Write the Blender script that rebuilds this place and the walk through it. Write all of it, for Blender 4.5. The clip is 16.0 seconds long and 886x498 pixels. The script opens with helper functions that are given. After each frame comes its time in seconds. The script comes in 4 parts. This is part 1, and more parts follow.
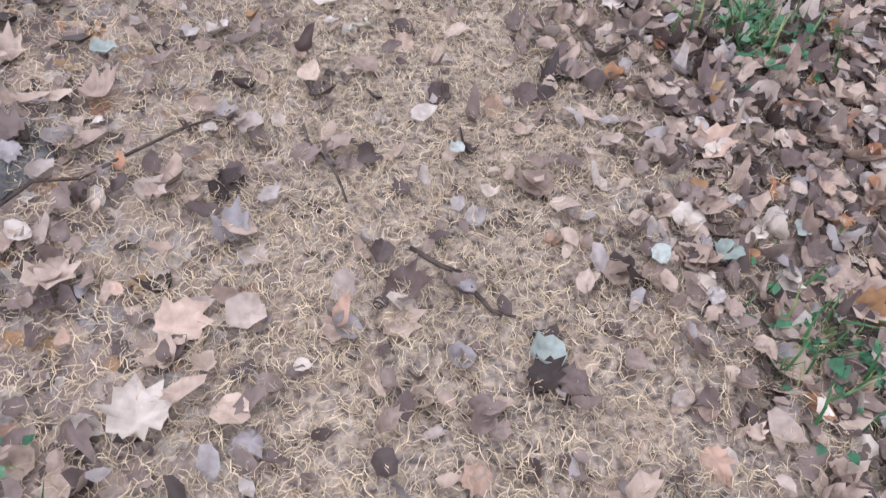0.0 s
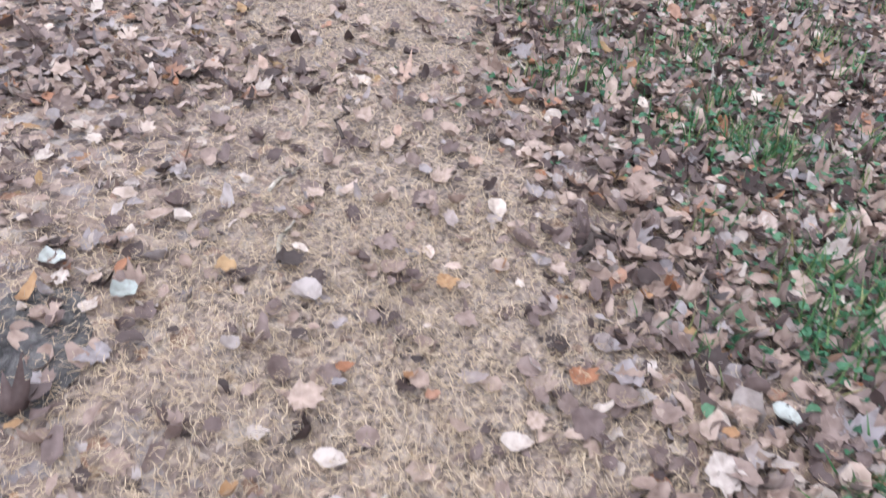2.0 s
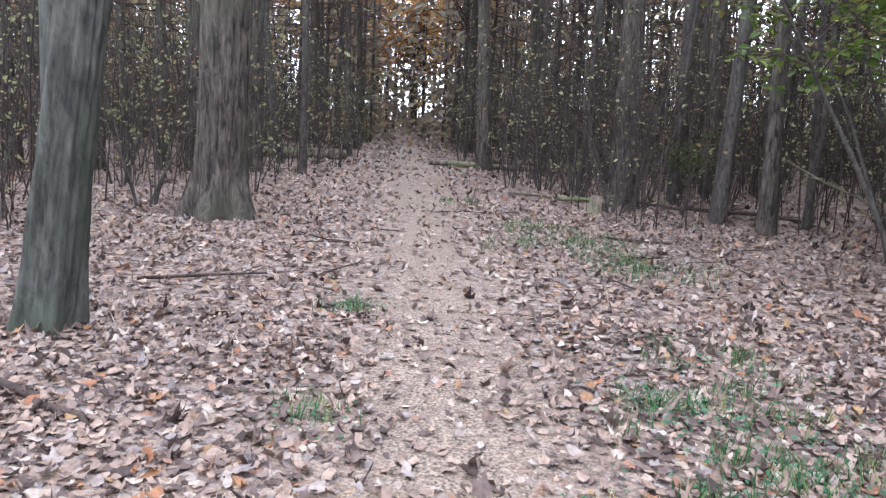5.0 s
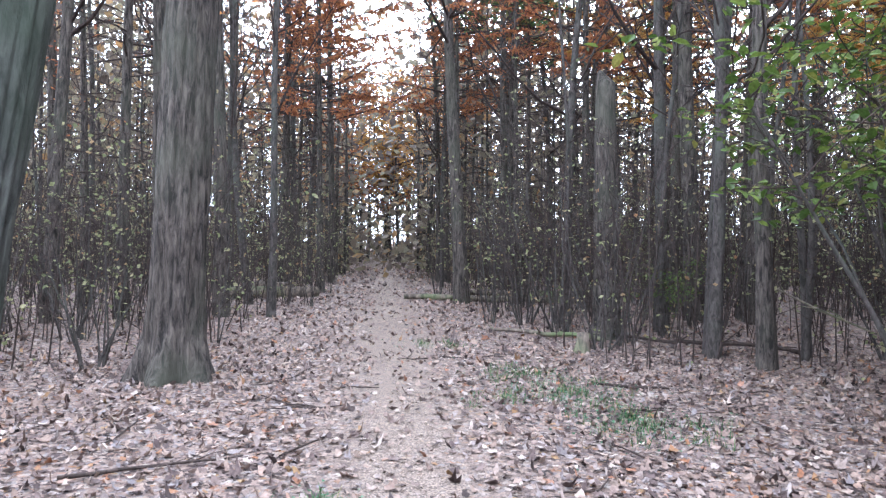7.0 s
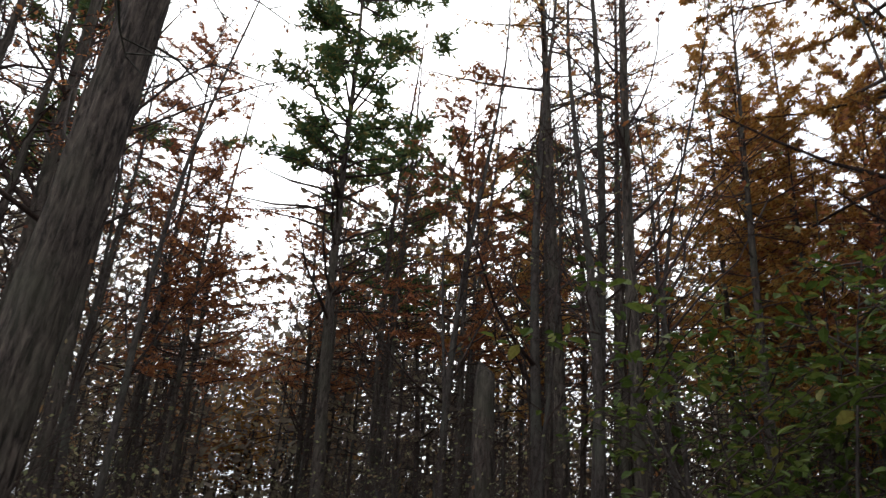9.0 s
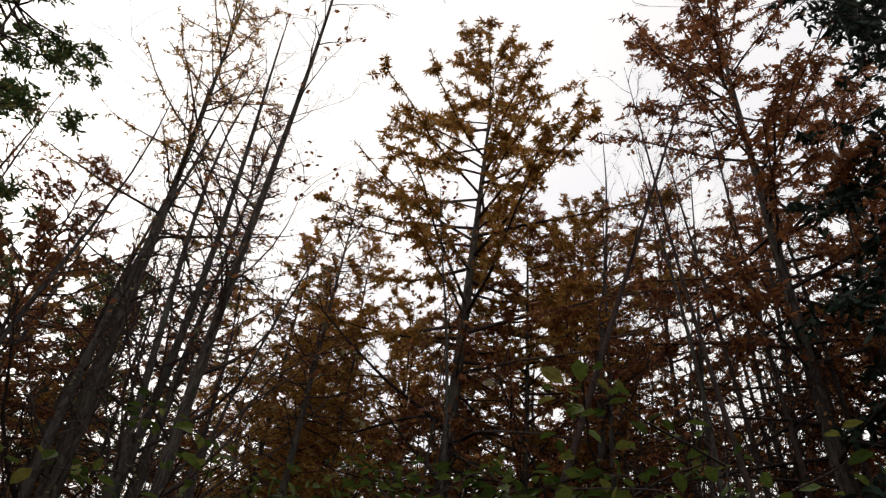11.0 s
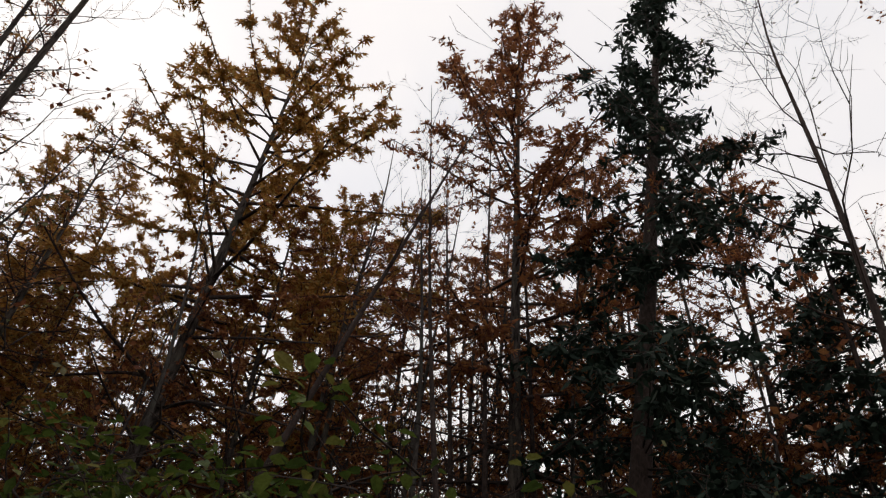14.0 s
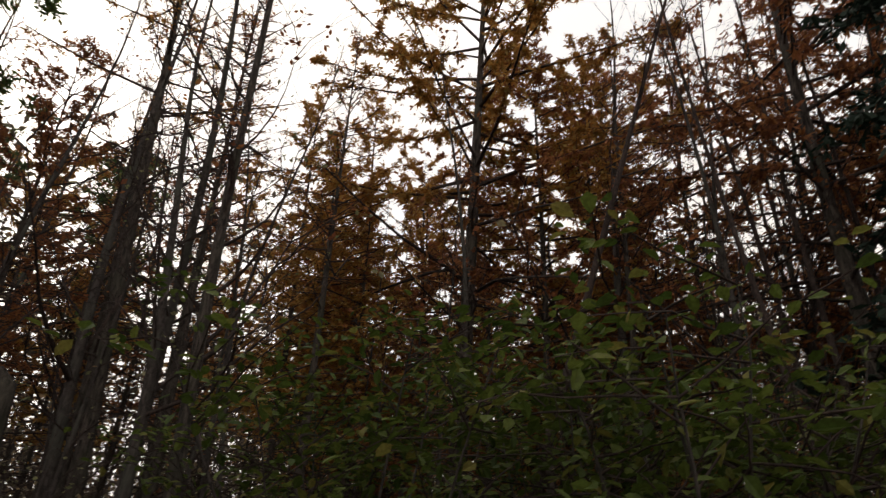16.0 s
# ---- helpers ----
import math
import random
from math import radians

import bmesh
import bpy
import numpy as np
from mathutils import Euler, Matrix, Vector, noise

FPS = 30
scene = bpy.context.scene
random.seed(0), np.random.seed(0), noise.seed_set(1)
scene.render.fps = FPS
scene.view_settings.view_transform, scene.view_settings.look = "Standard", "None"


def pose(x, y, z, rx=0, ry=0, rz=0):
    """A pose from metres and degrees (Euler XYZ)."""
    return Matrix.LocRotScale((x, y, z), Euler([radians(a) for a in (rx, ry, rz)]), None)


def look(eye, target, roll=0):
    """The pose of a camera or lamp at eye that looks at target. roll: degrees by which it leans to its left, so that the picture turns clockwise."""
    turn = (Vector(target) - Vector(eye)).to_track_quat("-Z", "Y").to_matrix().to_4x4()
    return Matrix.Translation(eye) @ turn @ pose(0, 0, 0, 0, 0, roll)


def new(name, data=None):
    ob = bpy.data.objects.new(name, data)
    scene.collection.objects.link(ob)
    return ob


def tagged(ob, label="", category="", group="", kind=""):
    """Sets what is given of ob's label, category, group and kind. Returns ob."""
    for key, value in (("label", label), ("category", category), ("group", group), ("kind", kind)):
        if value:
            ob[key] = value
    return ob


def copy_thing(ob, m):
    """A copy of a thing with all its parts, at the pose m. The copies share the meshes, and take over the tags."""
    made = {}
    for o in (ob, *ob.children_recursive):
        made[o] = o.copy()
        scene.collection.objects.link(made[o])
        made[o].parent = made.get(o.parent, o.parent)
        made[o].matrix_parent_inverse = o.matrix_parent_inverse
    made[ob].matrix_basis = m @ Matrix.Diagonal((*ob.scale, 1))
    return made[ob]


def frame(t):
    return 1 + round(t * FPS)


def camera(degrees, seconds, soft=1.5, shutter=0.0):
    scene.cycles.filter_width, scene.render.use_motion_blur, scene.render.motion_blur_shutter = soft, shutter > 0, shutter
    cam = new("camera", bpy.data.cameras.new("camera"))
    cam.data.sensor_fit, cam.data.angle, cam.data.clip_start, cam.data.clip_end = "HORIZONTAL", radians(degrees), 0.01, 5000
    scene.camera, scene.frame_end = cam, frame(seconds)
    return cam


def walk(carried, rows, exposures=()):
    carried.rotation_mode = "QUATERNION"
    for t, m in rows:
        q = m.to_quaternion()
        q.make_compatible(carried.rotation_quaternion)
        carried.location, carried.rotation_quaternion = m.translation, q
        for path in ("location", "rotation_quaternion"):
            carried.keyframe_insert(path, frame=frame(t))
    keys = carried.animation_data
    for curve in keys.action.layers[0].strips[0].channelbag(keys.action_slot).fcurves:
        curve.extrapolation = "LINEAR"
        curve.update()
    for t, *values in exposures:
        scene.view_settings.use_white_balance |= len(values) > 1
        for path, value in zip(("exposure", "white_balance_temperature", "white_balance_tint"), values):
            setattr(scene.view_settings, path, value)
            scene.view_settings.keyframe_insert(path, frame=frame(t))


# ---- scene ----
cam = camera(64.4, 16.0, soft=1.3, shutter=0.15)
PATH = [  # seconds, eye, yaw, pitch, lean
    (0, -0.333, 0.819, 1.149, -15.25, -53.9, -6.9),
    (0.5, -0.358, 0.895, 1.19, -15.36, -48.07, -5.9),
    (1, -0.276, 1.091, 1.19, -12.45, -44.99, -5.6),
    (1.5, -0.235, 1.322, 1.197, -10.25, -44.23, -4.9),
    (1.9, -0.242, 1.571, 1.221, -9.14, -41.74, -5.8),
    (2, -0.265, 1.649, 1.218, -10.48, -39.71, -6.5),
    (2.5, -0.312, 1.977, 1.271, -6.48, -32.68, -4.1),
    (3, -0.272, 2.348, 1.312, -4.28, -26.94, -5.2),
    (3.5, -0.33, 2.657, 1.342, -2, -21.37, -4),
    (4, -0.388, 2.913, 1.41, -2.67, -17.52, -1.1),
    (4.5, -0.354, 3.244, 1.456, -2.52, -12.47, -2.7),
    (4.7, -0.353, 3.351, 1.454, -2.08, -11.68, -3.1),
    (6.8, -0.295, 4.125, 1.682, -1.7, -1.75, -0.9),
    (7, -0.319, 4.214, 1.692, -3.5, -0.6, -0.8),
    (7.5, -0.369, 4.379, 1.707, -2.35, 3.7, -0.4),
    (8, -0.426, 4.512, 1.713, -3.93, 10.34, -1.8),
    (8.5, -0.446, 4.586, 1.719, -8.02, 14.53, -2.72),
    (9, -0.404, 4.789, 1.801, -13.21, 22.4, -4.3),
    (9.5, -0.53, 4.88, 1.78, -23.4, 26.69, -7.09),
    (10, -0.515, 4.991, 1.709, -35.47, 32.08, -6.65),
    (10.2, -0.487, 5.052, 1.733, -39.29, 34.4, -6.9),
    (12.3, -0.535, 5.036, 1.698, -63.85, 39.44, -6.57),
    (12.5, -0.535, 5.028, 1.706, -66.73, 39.66, -6.45),
    (13, -0.534, 5.023, 1.716, -72.28, 40.46, -6.57),
    (13.5, -0.523, 5.028, 1.732, -76.03, 40.64, -7.41),
    (14, -0.524, 5.036, 1.724, -74.68, 40.62, -6.52),
    (14.5, -0.496, 5.052, 1.693, -73.42, 37.08, -5.02),
    (15, -0.484, 5.085, 1.689, -69.8, 34.37, -4.03),
    (15.5, -0.437, 5.081, 1.694, -61.04, 32.05, -4.01),
    (16, -0.424, 5.055, 1.644, -49.94, 27.82, -2.1),
]
EXPOSURES = [  # seconds, stops, kelvin, tint
    (0, 2.0, 5650, 9), (1.5, 2.12, 5650, 9), (2.5, 2.2, 5750, 9), (3.5, 2.2, 5850, 9), (4.7, 2.4, 5700, 9), (7, 2.75, 5300, 8), (8, 2.15, 5500, 8), (9, 0.5, 6400, 9), (9.5, 0.0, 6800, 11),
    (10.2, -0.2, 7000, 12), (12.5, -0.45, 6900, 13), (14.5, -0.4, 6900, 13), (15.5, -0.15, 7300, 13), (16, -0.2, 7400, 13)]
walk(cam, [(t, pose(x, y, z, 90 + pitch, 0, yaw) @ pose(0, 0, 0, 0, 0, -lean)) for t, x, y, z, yaw, pitch, lean in PATH], EXPOSURES)

# ---- light: overcast autumn sky ----
world = bpy.data.worlds.new("world")
scene.world = world
world.use_nodes = True
wn, wl = world.node_tree.nodes, world.node_tree.links
sky = wn.new("ShaderNodeTexSky")
sky.sky_type, sky.sun_disc, sky.sun_elevation, sky.sun_rotation = "NISHITA", False, radians(32), radians(10)
sky.air_density, sky.dust_density = 1.0, 4.0
grey = wn.new("ShaderNodeHueSaturation")
grey.inputs["Saturation"].default_value = 0.22
coord = wn.new("ShaderNodeTexCoord")
cloud = wn.new("ShaderNodeTexNoise")
cloud.inputs["Scale"].default_value, cloud.inputs["Detail"].default_value = 2.2, 5
cramp = wn.new("ShaderNodeValToRGB")
cramp.color_ramp.elements[0].position, cramp.color_ramp.elements[0].color = 0.3, (0.9, 0.93, 0.98, 1)
cramp.color_ramp.elements[1].position, cramp.color_ramp.elements[1].color = 0.6, (1.1, 1.09, 1.08, 1)
mult = wn.new("ShaderNodeMix")
mult.data_type, mult.blend_type = "RGBA", "MULTIPLY"
mult.inputs["Factor"].default_value = 1.0
wl.new(coord.outputs["Generated"], cloud.inputs["Vector"])
wl.new(cloud.outputs["Fac"], cramp.inputs["Fac"])
wl.new(sky.outputs["Color"], grey.inputs["Color"])
veil = wn.new("ShaderNodeMix")
veil.data_type = "RGBA"
veil.inputs["Factor"].default_value = 0.85
veil.inputs[7].default_value = (7.8, 7.9, 8.1, 1)
wl.new(grey.outputs["Color"], veil.inputs[6])
wl.new(veil.outputs[2], mult.inputs[6])
wl.new(cramp.outputs["Color"], mult.inputs[7])
wl.new(mult.outputs[2], wn["Background"].inputs["Color"])
wn["Background"].inputs["Strength"].default_value = 0.17
sun_data = bpy.data.lights.new("sun", "SUN")
sun_data.energy, sun_data.angle, sun_data.color = 0.8, radians(25), (1.0, 0.95, 0.88)
sun = new("sun", sun_data)
sun.matrix_world = look((0, 0, 40), (-7, -40, 40 - 26))


# ---- materials ----
def ramp_node(nodes, stops, mode="LINEAR"):
    r = nodes.new("ShaderNodeValToRGB")
    r.color_ramp.interpolation = mode
    while len(r.color_ramp.elements) < len(stops):
        r.color_ramp.elements.new(0.5)
    for e, (p, c) in zip(r.color_ramp.elements, stops):
        e.position, e.color = p, (*c, 1)
    return r


def base_material(name, rough=0.85):
    m = bpy.data.materials.new(name)
    m.use_nodes = True
    n, l = m.node_tree.nodes, m.node_tree.links
    b = n["Principled BSDF"]
    b.inputs["Roughness"].default_value = rough
    b.inputs["Specular IOR Level"].default_value = 0.2
    return m, n, l, b


def bark_material(name, dark, light, moss=None, scale=9.0, stretch=0.16, bump=0.7):
    m, n, l, b = base_material(name, 0.92)
    tc = n.new("ShaderNodeTexCoord")
    mp = n.new("ShaderNodeMapping")
    mp.inputs["Scale"].default_value = (1, 1, stretch)
    l.new(tc.outputs["Object"], mp.inputs["Vector"])
    fine = n.new("ShaderNodeTexNoise")
    fine.inputs["Scale"].default_value, fine.inputs["Detail"].default_value, fine.inputs["Roughness"].default_value = scale, 6, 0.65
    fine.inputs["Distortion"].default_value = 0.6
    l.new(mp.outputs[0], fine.inputs["Vector"])
    r = ramp_node(n, [(0.38, dark), (0.5, tuple(0.6 * a + 0.4 * c for a, c in zip(dark, light))), (0.66, light)])
    l.new(fine.outputs["Fac"], r.inputs["Fac"])
    big = n.new("ShaderNodeTexNoise")
    big.inputs["Scale"].default_value, big.inputs["Detail"].default_value = 0.9, 3
    l.new(tc.outputs["Object"], big.inputs["Vector"])
    mix = n.new("ShaderNodeMix")
    mix.data_type = "RGBA"
    mix.inputs[7].default_value = (*(moss or dark), 1)
    br = n.new("ShaderNodeMapRange")
    br.inputs["From Min"].default_value, br.inputs["From Max"].default_value, br.inputs["To Max"].default_value = 0.48, 0.68, 0.75
    l.new(big.outputs["Fac"], br.inputs["Value"])
    l.new(br.outputs[0], mix.inputs["Factor"])
    l.new(r.outputs["Color"], mix.inputs[6])
    l.new(mix.outputs[2], b.inputs["Base Color"])
    bp = n.new("ShaderNodeBump")
    bp.inputs["Strength"].default_value, bp.inputs["Distance"].default_value = bump, 0.03
    l.new(fine.outputs["Fac"], bp.inputs["Height"])
    l.new(bp.outputs[0], b.inputs["Normal"])
    return m


def leaf_material(name, stops, through_light=0.35, rough=0.7, by_object=False):
    m, n, l, b = base_material(name, rough)
    rnd = n.new("ShaderNodeObjectInfo" if by_object else "ShaderNodeNewGeometry")
    r = ramp_node(n, stops)
    l.new(rnd.outputs["Random" if by_object else "Random Per Island"], r.inputs["Fac"])
    tc = n.new("ShaderNodeTexCoord")
    spots = n.new("ShaderNodeTexNoise")
    spots.inputs["Scale"].default_value, spots.inputs["Detail"].default_value = (4 if by_object else 38), 4
    l.new(tc.outputs["Object"], spots.inputs["Vector"])
    mul = n.new("ShaderNodeMix")
    mul.data_type, mul.blend_type = "RGBA", "MULTIPLY"
    mul.inputs["Factor"].default_value = 0.8
    sr = ramp_node(n, [(0.3, (0.6, 0.55, 0.52)), (0.62, (1.1, 1.1, 1.1))])
    l.new(spots.outputs["Fac"], sr.inputs["Fac"])
    l.new(r.outputs["Color"], mul.inputs[6])
    l.new(sr.outputs["Color"], mul.inputs[7])
    l.new(mul.outputs[2], b.inputs["Base Color"])
    if through_light:
        tr = n.new("ShaderNodeBsdfTranslucent")
        mx = n.new("ShaderNodeMixShader")
        mx.inputs[0].default_value = through_light
        l.new(mul.outputs[2], tr.inputs["Color"])
        l.new(b.outputs[0], mx.inputs[1])
        l.new(tr.outputs[0], mx.inputs[2])
        l.new(mx.outputs[0], n["Material Output"].inputs["Surface"])
    return m


LITTER = [(0.0, (0.028, 0.018, 0.016)), (0.14, (0.075, 0.05, 0.046)), (0.32, (0.135, 0.095, 0.084)), (0.52, (0.20, 0.138, 0.112)),
          (0.7, (0.26, 0.19, 0.155)), (0.82, (0.155, 0.13, 0.133)), (0.92, (0.34, 0.275, 0.235)), (0.975, (0.20, 0.085, 0.045)), (1.0, (0.22, 0.14, 0.07))]
litter_mat = leaf_material("fallen_leaves", LITTER, 0.12, 0.65)
litter_one_mat = leaf_material("fallen_leaf", LITTER, 0.12, 0.6, by_object=True)
straw_mat = leaf_material("dry_straw", [(0, (0.13, 0.095, 0.07)), (0.4, (0.30, 0.22, 0.145)), (0.8, (0.40, 0.305, 0.21)), (1, (0.16, 0.135, 0.125))], 0.2, 0.6)
grass_mat = leaf_material("green_grass", [(0, (0.022, 0.06, 0.022)), (0.5, (0.045, 0.105, 0.038)), (0.8, (0.09, 0.15, 0.055)), (1, (0.2, 0.18, 0.08))], 0.35, 0.55)
herb_mat = leaf_material("herb_leaves", [(0, (0.018, 0.055, 0.028)), (0.6, (0.038, 0.1, 0.05)), (1, (0.09, 0.16, 0.09))], 0.3, 0.5)
weed_mat = leaf_material("yellow_weed", [(0, (0.20, 0.15, 0.06)), (0.6, (0.33, 0.26, 0.10)), (1, (0.38, 0.33, 0.18))], 0.3)
larch_mat = leaf_material("larch_needles", [(0, (0.20, 0.085, 0.022)), (0.35, (0.36, 0.165, 0.035)), (0.7, (0.46, 0.24, 0.06)), (1, (0.38, 0.29, 0.10))], 0.45)
rust_mat = leaf_material("rusty_leaves", [(0, (0.13, 0.048, 0.028)), (0.5, (0.27, 0.10, 0.042)), (1, (0.40, 0.18, 0.06))], 0.45)
spruce_mat = leaf_material("spruce_needles", [(0, (0.008, 0.02, 0.014)), (1, (0.022, 0.04, 0.026))], 0.1)
pine_mat = leaf_material("pine_needles", [(0, (0.04, 0.08, 0.03)), (0.7, (0.08, 0.13, 0.04)), (1, (0.25, 0.20, 0.06))], 0.25)
green_mat = leaf_material("green_leaves", [(0, (0.035, 0.06, 0.012)), (0.5, (0.07, 0.105, 0.02)), (0.85, (0.11, 0.145, 0.03)), (1, (0.18, 0.16, 0.04))], 0.42, 0.5)
shrub_mat = leaf_material("shrub_leaves", [(0, (0.11, 0.12, 0.06)), (0.5, (0.20, 0.21, 0.10)), (0.8, (0.30, 0.28, 0.16)), (1, (0.22, 0.12, 0.06))], 0.45)
brush_mat = leaf_material("far_brush_leaves", [(0, (0.09, 0.07, 0.06)), (0.5, (0.15, 0.12, 0.09)), (0.85, (0.19, 0.17, 0.11)), (1, (0.30, 0.17, 0.07))], 0.35)
bark_mat = bark_material("rough_bark", (0.014, 0.011, 0.010), (0.105, 0.085, 0.072), (0.05, 0.05, 0.036), 17, 0.2, 1.0)
bark_grey_mat = bark_material("grey_green_bark", (0.022, 0.021, 0.019), (0.07, 0.069, 0.06), (0.036, 0.046, 0.03), 14, 0.3, 0.4)
bark_thin_mat = bark_material("thin_bark", (0.022, 0.018, 0.016), (0.08, 0.066, 0.06), (0.065, 0.068, 0.055), 16, 0.4, 0.3)
twig_mat = bark_material("twig_bark", (0.022, 0.015, 0.013), (0.065, 0.045, 0.038), None, 20, 0.5, 0.2)
log_mat = bark_material("mossy_log", (0.05, 0.04, 0.032), (0.18, 0.14, 0.11), (0.08, 0.11, 0.04), 10, 0.4, 0.6)
pale_mat = bark_material("pale_dead_wood", (0.16, 0.13, 0.10), (0.38, 0.33, 0.28), None, 18, 0.3, 0.3)
soil_mat = bark_material("dark_soil", (0.025, 0.022, 0.022), (0.10, 0.088, 0.085), None, 30, 1, 0.9)


def ground_material():
    m, n, l, b = base_material("leaf_strewn_soil", 0.95)
    tc = n.new("ShaderNodeTexCoord")
    cell = n.new("ShaderNodeTexVoronoi")
    cell.inputs["Scale"].default_value = 26
    warp = n.new("ShaderNodeTexNoise")
    warp.inputs["Scale"].default_value, warp.inputs["Detail"].default_value = 24, 3
    add = n.new("ShaderNodeVectorMath")
    add.operation = "MULTIPLY_ADD"
    add.inputs[1].default_value = (0.08, 0.08, 0.08)
    l.new(tc.outputs["Object"], warp.inputs["Vector"])
    l.new(warp.outputs["Color"], add.inputs[0])
    l.new(tc.outputs["Object"], add.inputs[2])
    l.new(add.outputs[0], cell.inputs["Vector"])
    sep = n.new("ShaderNodeSeparateColor")
    l.new(cell.outputs["Color"], sep.inputs[0])
    leaves = ramp_node(n, [(p, tuple(0.75 * v for v in c)) for p, c in LITTER])
    l.new(sep.outputs[0], leaves.inputs["Fac"])
    # trodden strip along the path
    xyz = n.new("ShaderNodeSeparateXYZ")
    l.new(tc.outputs["Object"], xyz.inputs[0])
    wob = n.new("ShaderNodeTexNoise")
    wob.inputs["Scale"].default_value, wob.inputs["Detail"].default_value = 1.6, 5
    l.new(tc.outputs["Object"], wob.inputs["Vector"])
    ctr = n.new("ShaderNodeMath")
    ctr.operation = "MULTIPLY_ADD"
    ctr.inputs[1].default_value, ctr.inputs[2].default_value = 0.026, 0.0
    l.new(xyz.outputs["Y"], ctr.inputs[0])
    off = n.new("ShaderNodeMath")
    off.operation = "ADD"
    l.new(xyz.outputs["X"], off.inputs[0])
    l.new(ctr.outputs[0], off.inputs[1])
    ab = n.new("ShaderNodeMath")
    ab.operation = "ABSOLUTE"
    l.new(off.outputs[0], ab.inputs[0])
    w2 = n.new("ShaderNodeMath")
    w2.operation = "MULTIPLY_ADD"
    w2.inputs[1].default_value = 1.4
    l.new(wob.outputs["Fac"], w2.inputs[0])
    l.new(ab.outputs[0], w2.inputs[2])
    mr = n.new("ShaderNodeMapRange")
    mr.inputs["From Min"].default_value, mr.inputs["From Max"].default_value = 0.85, 1.75
    mr.inputs["To Min"].default_value, mr.inputs["To Max"].default_value = 0.8, 0.0
    l.new(w2.outputs[0], mr.inputs["Value"])
    grain = n.new("ShaderNodeTexNoise")
    grain.inputs["Scale"].default_value, grain.inputs["Detail"].default_value = 60, 6
    l.new(tc.outputs["Object"], grain.inputs["Vector"])
    # straw tones, with the shadow gaps between stalks painted in as dark grain
    straw = ramp_node(n, [(0.34, (0.035, 0.027, 0.024)), (0.5, (0.155, 0.115, 0.093)), (0.68, (0.28, 0.215, 0.17))])
    l.new(grain.outputs["Fac"], straw.inputs["Fac"])
    mix = n.new("ShaderNodeMix")
    mix.data_type = "RGBA"
    l.new(mr.outputs[0], mix.inputs["Factor"])
    l.new(leaves.outputs["Color"], mix.inputs[6])
    l.new(straw.outputs["Color"], mix.inputs[7])
    l.new(mix.outputs[2], b.inputs["Base Color"])
    bp = n.new("ShaderNodeBump")
    bp.inputs["Strength"].default_value, bp.inputs["Distance"].default_value = 0.8, 0.02
    l.new(cell.outputs["Distance"], bp.inputs["Height"])
    l.new(bp.outputs[0], b.inputs["Normal"])
    return m


ground_mat = ground_material()


# ---- mesh tools ----
class Soup:
    """Gathers tubes and leaves into one mesh."""

    def __init__(self):
        self.v, self.f, self.count = [], [], 0

    def add(self, verts, faces):
        verts = np.asarray(verts, float)
        self.v.append(verts)
        k = self.count
        self.f.extend([tuple(i + k for i in q) for q in faces])
        self.count += len(verts)

    def tube(self, pts, radii, sides=5, rough=0.0, lobes=None):
        pts = [Vector(p) for p in pts]
        out = []
        for i, p in enumerate(pts):
            d = (pts[min(i + 1, len(pts) - 1)] - pts[max(i - 1, 0)])
            d = d.normalized() if d.length > 1e-9 else Vector((0, 0, 1))
            a = d.cross(Vector((0.31, 0.95, 0.02)))
            a = a.normalized() if a.length > 1e-3 else Vector((1, 0, 0))
            c = d.cross(a)
            for s in range(sides):
                th = 2 * math.pi * s / sides
                r = radii[i]
                if rough:
                    q = Vector((math.cos(th) * 3.1, math.sin(th) * 3.1, p.z * 0.55))
                    r *= 1 + rough * noise.noise(q * 1.7) + 0.6 * rough * noise.noise(q * 5.3)
                if lobes:
                    r += lobes(th, p.z)
                out.append(p + r * (math.cos(th) * a + math.sin(th) * c))
        faces = []
        for i in range(len(pts) - 1):
            for s in range(sides):
                t = (s + 1) % sides
                faces.append((i * sides + s, i * sides + t, (i + 1) * sides + t, (i + 1) * sides + s))
        self.add(out, faces)

    def mesh(self, name, mat, smooth=True):
        me = bpy.data.meshes.new(name)
        me.from_pydata(np.concatenate(self.v).tolist() if self.v else [], [], self.f)
        me.materials.append(mat)
        if smooth:
            me.polygons.foreach_set("use_smooth", [True] * len(me.polygons))
        me.update()
        return me


def part(name, me, parent, label=""):
    ob = new(name, me)
    ob.parent = parent
    return tagged(ob, label)


